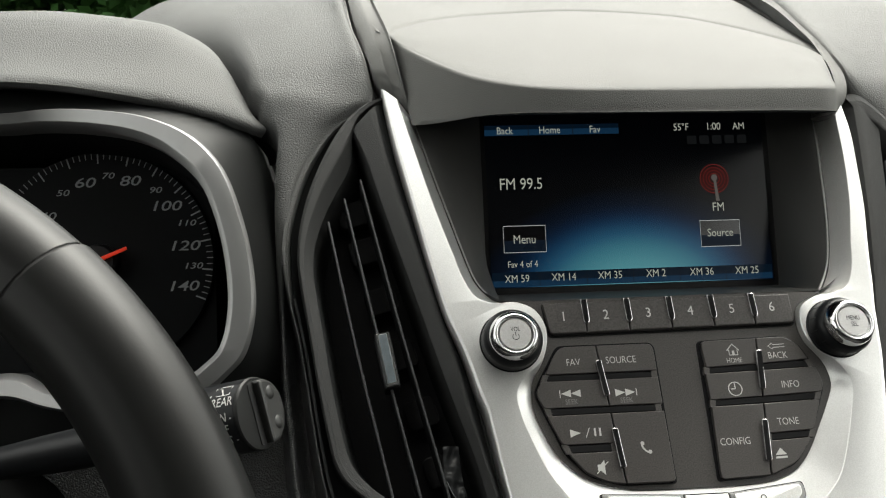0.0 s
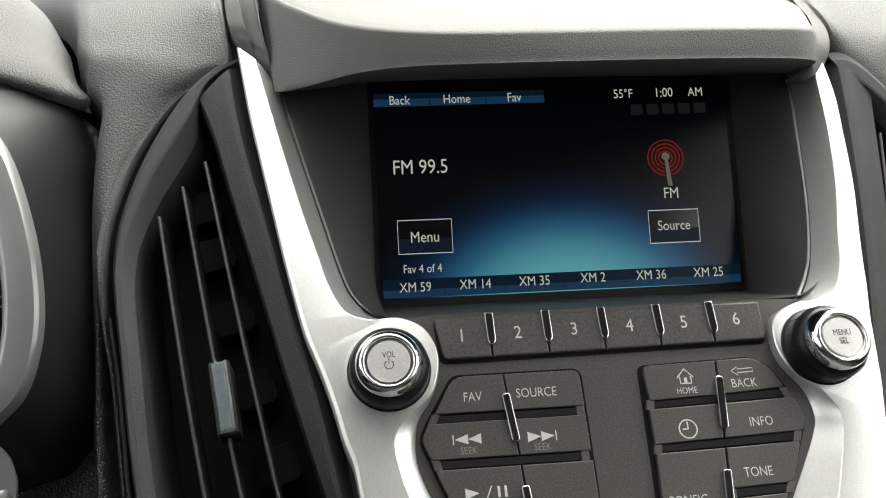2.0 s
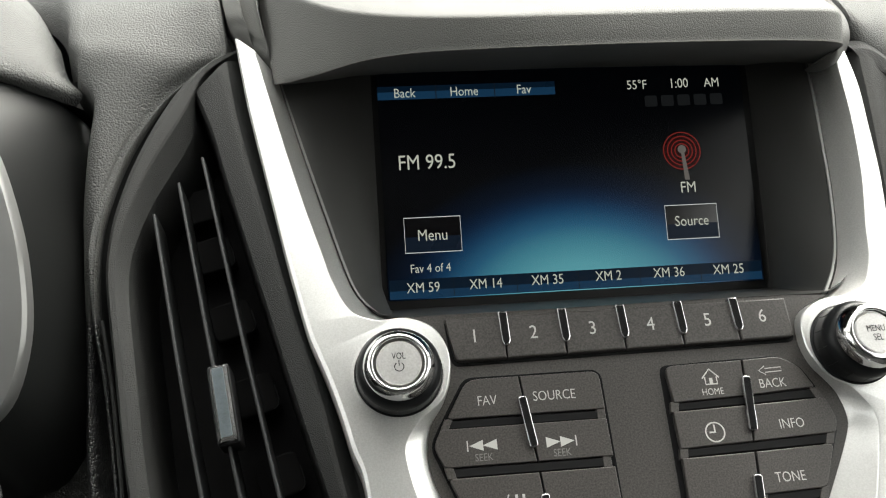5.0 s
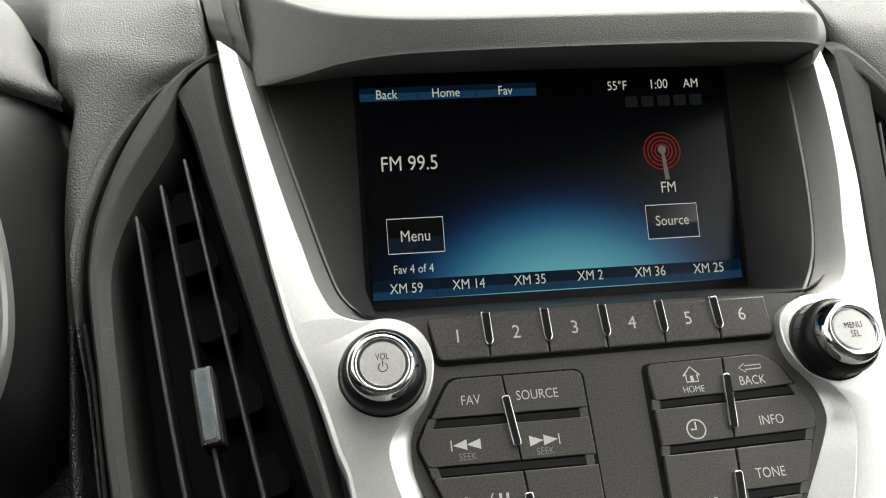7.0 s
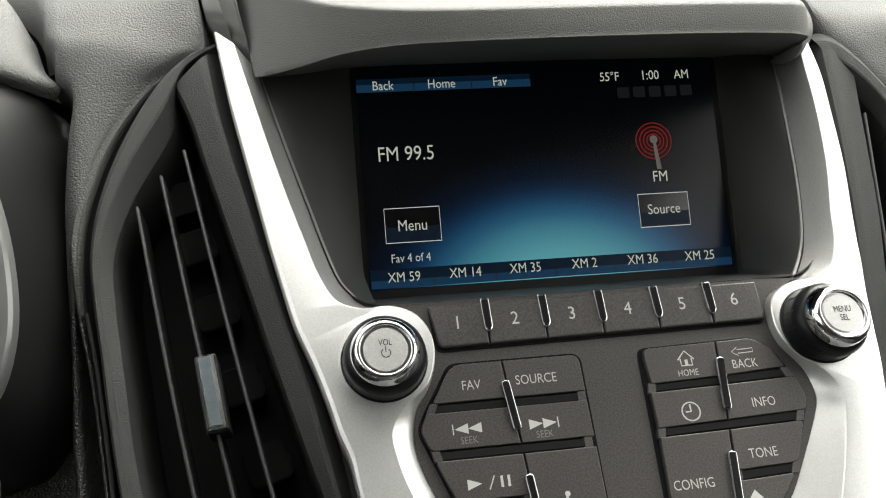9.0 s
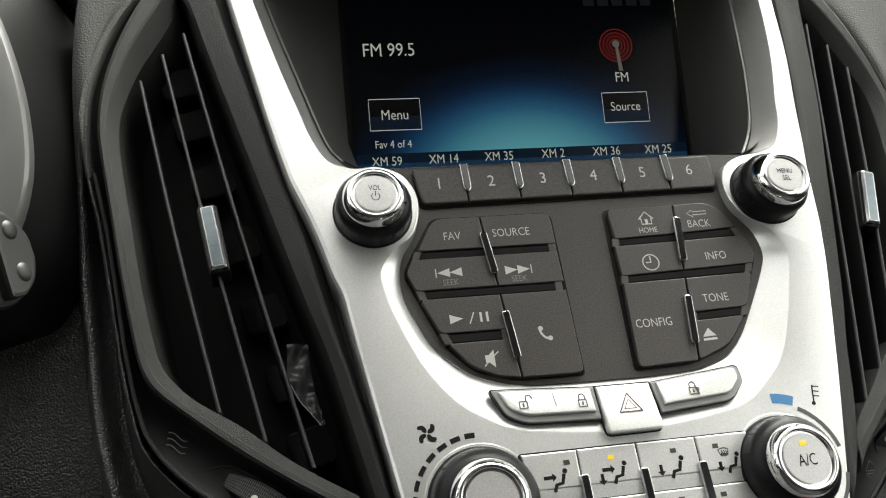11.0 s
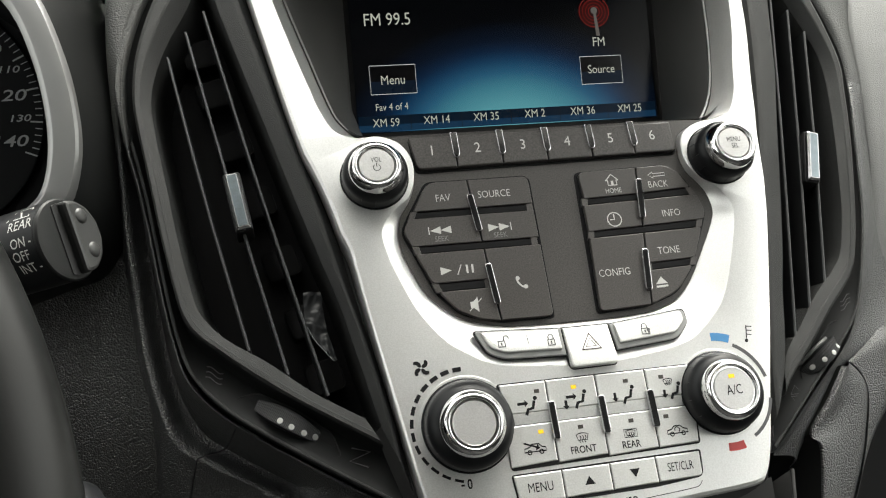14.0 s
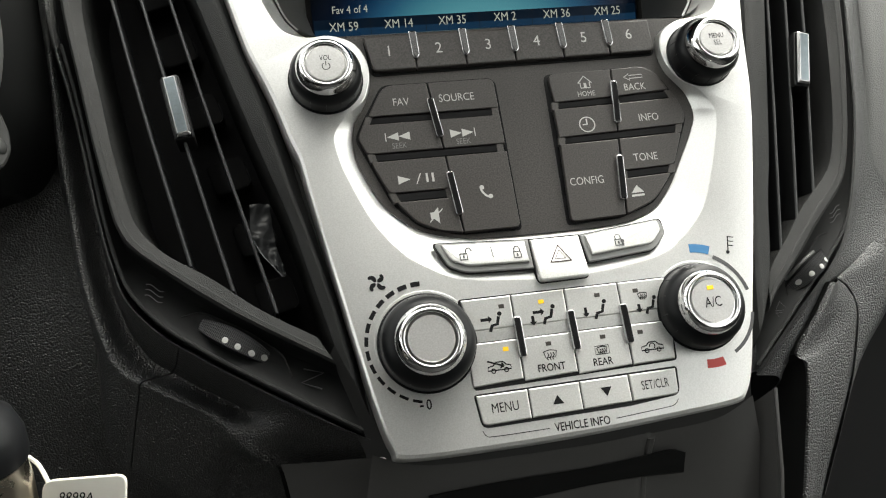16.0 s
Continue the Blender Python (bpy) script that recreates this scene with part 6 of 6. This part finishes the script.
    roll = [(-332, 450, 1195), (-262, 443, 1213), (-191, 442, 1217.5), (-150, 443, 1216), (-117, 446, 1211), (-94, 451, 1206), (-76, 458, 1200.5), (-60, 467, 1194.5), (-48, 477, 1189)]
    mid = [(-336, 468, 1212), (-265, 470, 1227), (-193, 470, 1230), (-152, 470, 1228), (-120, 471, 1225), (-97, 473, 1221), (-79, 476, 1214), (-65, 480, 1206), (-56, 486, 1196)]
    top = [(-340, 520, 1232), (-268, 520, 1251), (-195, 520, 1256), (-152, 520, 1253), (-114, 520, 1248.5), (-98, 521, 1243), (-86, 522, 1236), (-78, 523, 1227), (-72, 526, 1212)]
    back = [(-345, 610, 1236), (-270, 610, 1254), (-195, 610, 1259), (-150, 610, 1257), (-132, 608, 1250), (-121, 606, 1244), (-113, 604, 1236), (-108, 602, 1226), (-104, 600, 1208)]
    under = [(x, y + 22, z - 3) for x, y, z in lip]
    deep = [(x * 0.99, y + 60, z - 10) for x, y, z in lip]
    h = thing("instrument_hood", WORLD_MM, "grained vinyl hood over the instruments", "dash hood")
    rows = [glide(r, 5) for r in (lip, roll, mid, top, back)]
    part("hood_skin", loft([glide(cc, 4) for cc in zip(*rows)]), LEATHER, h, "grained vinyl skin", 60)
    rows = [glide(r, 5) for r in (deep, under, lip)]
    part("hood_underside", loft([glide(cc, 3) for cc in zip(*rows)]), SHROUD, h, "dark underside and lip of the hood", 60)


cluster()

# ---- steering wheel ----


def steering_wheel():
    w = thing("steering_wheel", pose(-0.211, 0.184, 1.034, 90 - 28.3, 0, 0), "black leather steering wheel with stitched seams", "steering wheel")
    R, r = 186, 16.8

    def ring(a0, a1, rad, n, seg=22):
        rows = []
        for i in range(n + 1):
            a = radians(a0 + (a1 - a0) * i / n)
            rows.append([((R + rad * math.cos(b)) * math.cos(a), (R + rad * math.cos(b)) * math.sin(a), 0.9 * rad * math.sin(b)) for b in [2 * math.pi * k / seg for k in range(seg)]])
        return loft(rows, True)
    cuts = [-34, 47, 133, 214]
    for a, b, rad, lb in ((cuts[0], cuts[1], 17.2, "thicker leather grip"), (cuts[1], cuts[2], 16.4, "leather rim"), (cuts[2], cuts[3], 17.2, "thicker leather grip"), (cuts[3], 326, 16.4, "leather rim")):
        part("rim", ring(a + 0.25, b - 0.25, rad, 40), WHEELSKIN, w, lb)
    for a in cuts:
        part("seam", ring(a - 0.45, a + 0.45, 16.0, 3), STITCH, w, "dark seam in the leather")
    for s in (1, -1):
        rows = []
        for t, hw, z in ((0.30, 26, -26), (0.55, 22, -20), (0.8, 19, -8), (0.98, 24, -3)):
            x = s * R * t
            rows.append([(x, -12 - hw, z - 6), (x, -12 - hw, z + 4), (x, -12 - hw * 0.5, z + 8), (x, -12 + hw * 0.5, z + 8), (x, -12 + hw, z + 4), (x, -12 + hw, z - 6)])
        part("spoke", loft([glide(q, 3) for q in rows], True), SPOKE, w, "dark plastic spoke")
    part("hub", prism(rounded([(-70, -62), (70, -62), (62, 42), (-62, 42)], 26, 6), -46, -14, 8), SHROUD, w, "dark plastic hub")
    rows = []
    for t, hw in ((0.3, 24), (0.6, 18), (0.97, 26)):
        y = -R * t
        rows.append([(-hw, y, -26 + 20 * t), (-hw, y, -16 + 20 * t), (hw, y, -16 + 20 * t), (hw, y, -26 + 20 * t)])
    part("spoke", loft(rows, True), SHROUD, w, "dark plastic spoke")


steering_wheel()


def steering_column():
    c = thing("steering_column", WORLD_MM, "dark plastic steering column cover behind the wheel", "steering column")
    rows = []
    for y, z, rx, rz in ((214, 1022, 46, 38), (250, 1012, 62, 50), (330, 994, 70, 58), (400, 985, 70, 58), (520, 965, 66, 54)):
        rows.append([(-205 + rx * math.cos(2 * math.pi * i / 28), y, z + rz * math.sin(2 * math.pi * i / 28)) for i in range(28)])
    part("upper_cover", loft(rows, True), SPOKE, c, "smooth dark column cover")
    rim = [(-205 + 71 * math.cos(a), 330, 994 + 59 * math.sin(a)) for a in [math.pi * k / 20 for k in range(21)]]
    part("cover_seam", tube(rim, 1.2, 6), SPOKE, c, "raised seam of the cover")


steering_column()

# ---- wiper stalk ----


def wiper_stalk():
    tip = Vector((-0.0334, 0.3065, 1.0906))
    ax = Vector((0.89, -0.365, 0.275)).normalized()
    # frame: z along the stalk towards its tip, x level
    x = Vector((0, 0, 1)).cross(ax).normalized()
    y = ax.cross(x)
    m = Matrix((x, y, ax)).transposed().to_4x4()
    m.translation = tip
    m = m @ Matrix.Scale(0.95, 4)
    s = thing("wiper_stalk", m, "black wiper stalk with a rotary rear wiper end", "stalk")
    part("arm", lathe([(7, -150), (8.5, -110), (9.5, -62), (12.4, -40), (13.0, -38)], 0, 0, 30), KNOB, s, "tapering black arm")
    ribs = bmesh.new()
    for i in range(30):
        a = 2 * math.pi * i / 30
        tube([(9.7 * math.cos(a), 9.7 * math.sin(a), -62), (12.6 * math.cos(a), 12.6 * math.sin(a), -40)], 0.45, 5, ribs)
    part("knurling", ribs, KNOB, s, "fine grip ribs")
    part("collar", lathe([(13.0, -38), (14.0, -37), (14.0, -33.5), (13.6, -33)], 0, 0, 40), SHROUD, s)
    barrel = part("barrel", lathe([(13.6, -33), (14.4, -31.5), (14.4, -2.2), (14.0, -1.9)], 0, 0, 48), KNOB, s, "black barrel with white print")
    part("end_cap", lathe([(14.0, -2.1), (14.6, -1.8), (14.6, -1.0), (14.0, -0.3), (12.4, 0), (0.4, 0)], 0, 0, 48), CLUSTERTRIM, s, "dark grey rotary end cap")
    face = [(-1.6, -12.6), (4.5, -12.8), (9.6, -9.2), (12.6, -3.4), (12.8, 3.2), (10.2, 8.6), (5.6, 12.2), (0.6, 13.0)]
    g = part("end_grip", prism(rounded(face, 1.8, 4), -1, 3.6, 1.3), GRIP, s, "raised half-round grip on the end")
    part("groove", prism(rounded([(-5.0, -11.6), (-1.6, -12.8), (0.6, 13), (-2.8, 12.6)], 1.0, 3), -0.6, 0.35, 0.1), BLACK, s, "black groove beside the grip")
    for y0 in (6.2, -6.2):
        part("dimple", lathe([(2.9, 3.5), (2.5, 3.9), (1.8, 4.25), (0.9, 4.45), (0.2, 4.5)], 5.6, y0, 20), GRIP, g, "round raised dot")
    # print wrapped on the barrel: words run along it, rows go round it
    R = 14.5

    def wrapped(bm, z0, ang):
        for v in bm.verts:
            a = radians(ang) - v.co.y / R
            v.co = (R * math.cos(a), R * math.sin(a), z0 + v.co.x)
        return bm
    for wds, z0, ang, sz in (("REAR", -7.6, STALK_TURN - 36, 3.7), ("ON -", -7.2, STALK_TURN - 11, 3.4), ("OFF", -8.4, STALK_TURN + 7, 3.4), ("INT -", -7.0, STALK_TURN + 25, 3.4)):
        part("lettering", wrapped(lettering(wds, sz, 0, 0, 0, 0.8), z0, ang), PRINT, barrel, "white printed lettering")
    sym = joined(band([(-1.5, -2.2), (4.6, -2.2), (4.6, 2.4), (-0.4, 2.4)], 0.45, 0, closed=True), band([(-4.4, -2.4), (-2.4, 2.2)], 0.5, 0), band([(1.8, -2.2), (0.2, 1.2)], 0.6, 0))
    part("wiper_symbol", wrapped(sym, -9.4, STALK_TURN - 57), PRINT, barrel, "white rear wiper symbol")


STALK_TURN = 174
wiper_stalk()

# ---- ignition key and tag ----


def ignition():
    k = thing("ignition_lock", pose(-0.0395, 0.272, 0.985), "ignition lock with key in the steering column", "ignition lock")
    part("barrel", lathe([(14, -34), (14.3, 10), (13.6, 16), (12, 17)], 0, 0, 40), KEYMETAL, k, "worn bright metal barrel", 50)
    part("key_head", lathe([(14.6, 17), (15, 19), (14.8, 25), (12.6, 31), (8, 34), (0.5, 35)], 0, 0, 40), KNOB, k, "black plastic key head", 50)
    t = thing("key_tag", pose(-0.012, 0.27, 0.983, 72, 4, -8), "white card key tag hanging from the ignition key", "tag")
    body = part("card", prism(rounded([(-14, -22), (12, -22), (12, 11), (-12, 9)], 3, 5), -0.8, 0.8, 0.3), TAG, t, "white card")
    part("number", lettering("9899A", 3.0, -2.4, 4.2, 1.0, 0.9, slant=0.2), DARKPRINT, body, "dark handwritten number")
    part("string", tube(glide([(-10, 7, 0), (-16, 12, -6), (-24, 14, -14), (-32, 22, -20)], 5), 0.7, 7), TAG, t, "thin string to the key")


ignition()
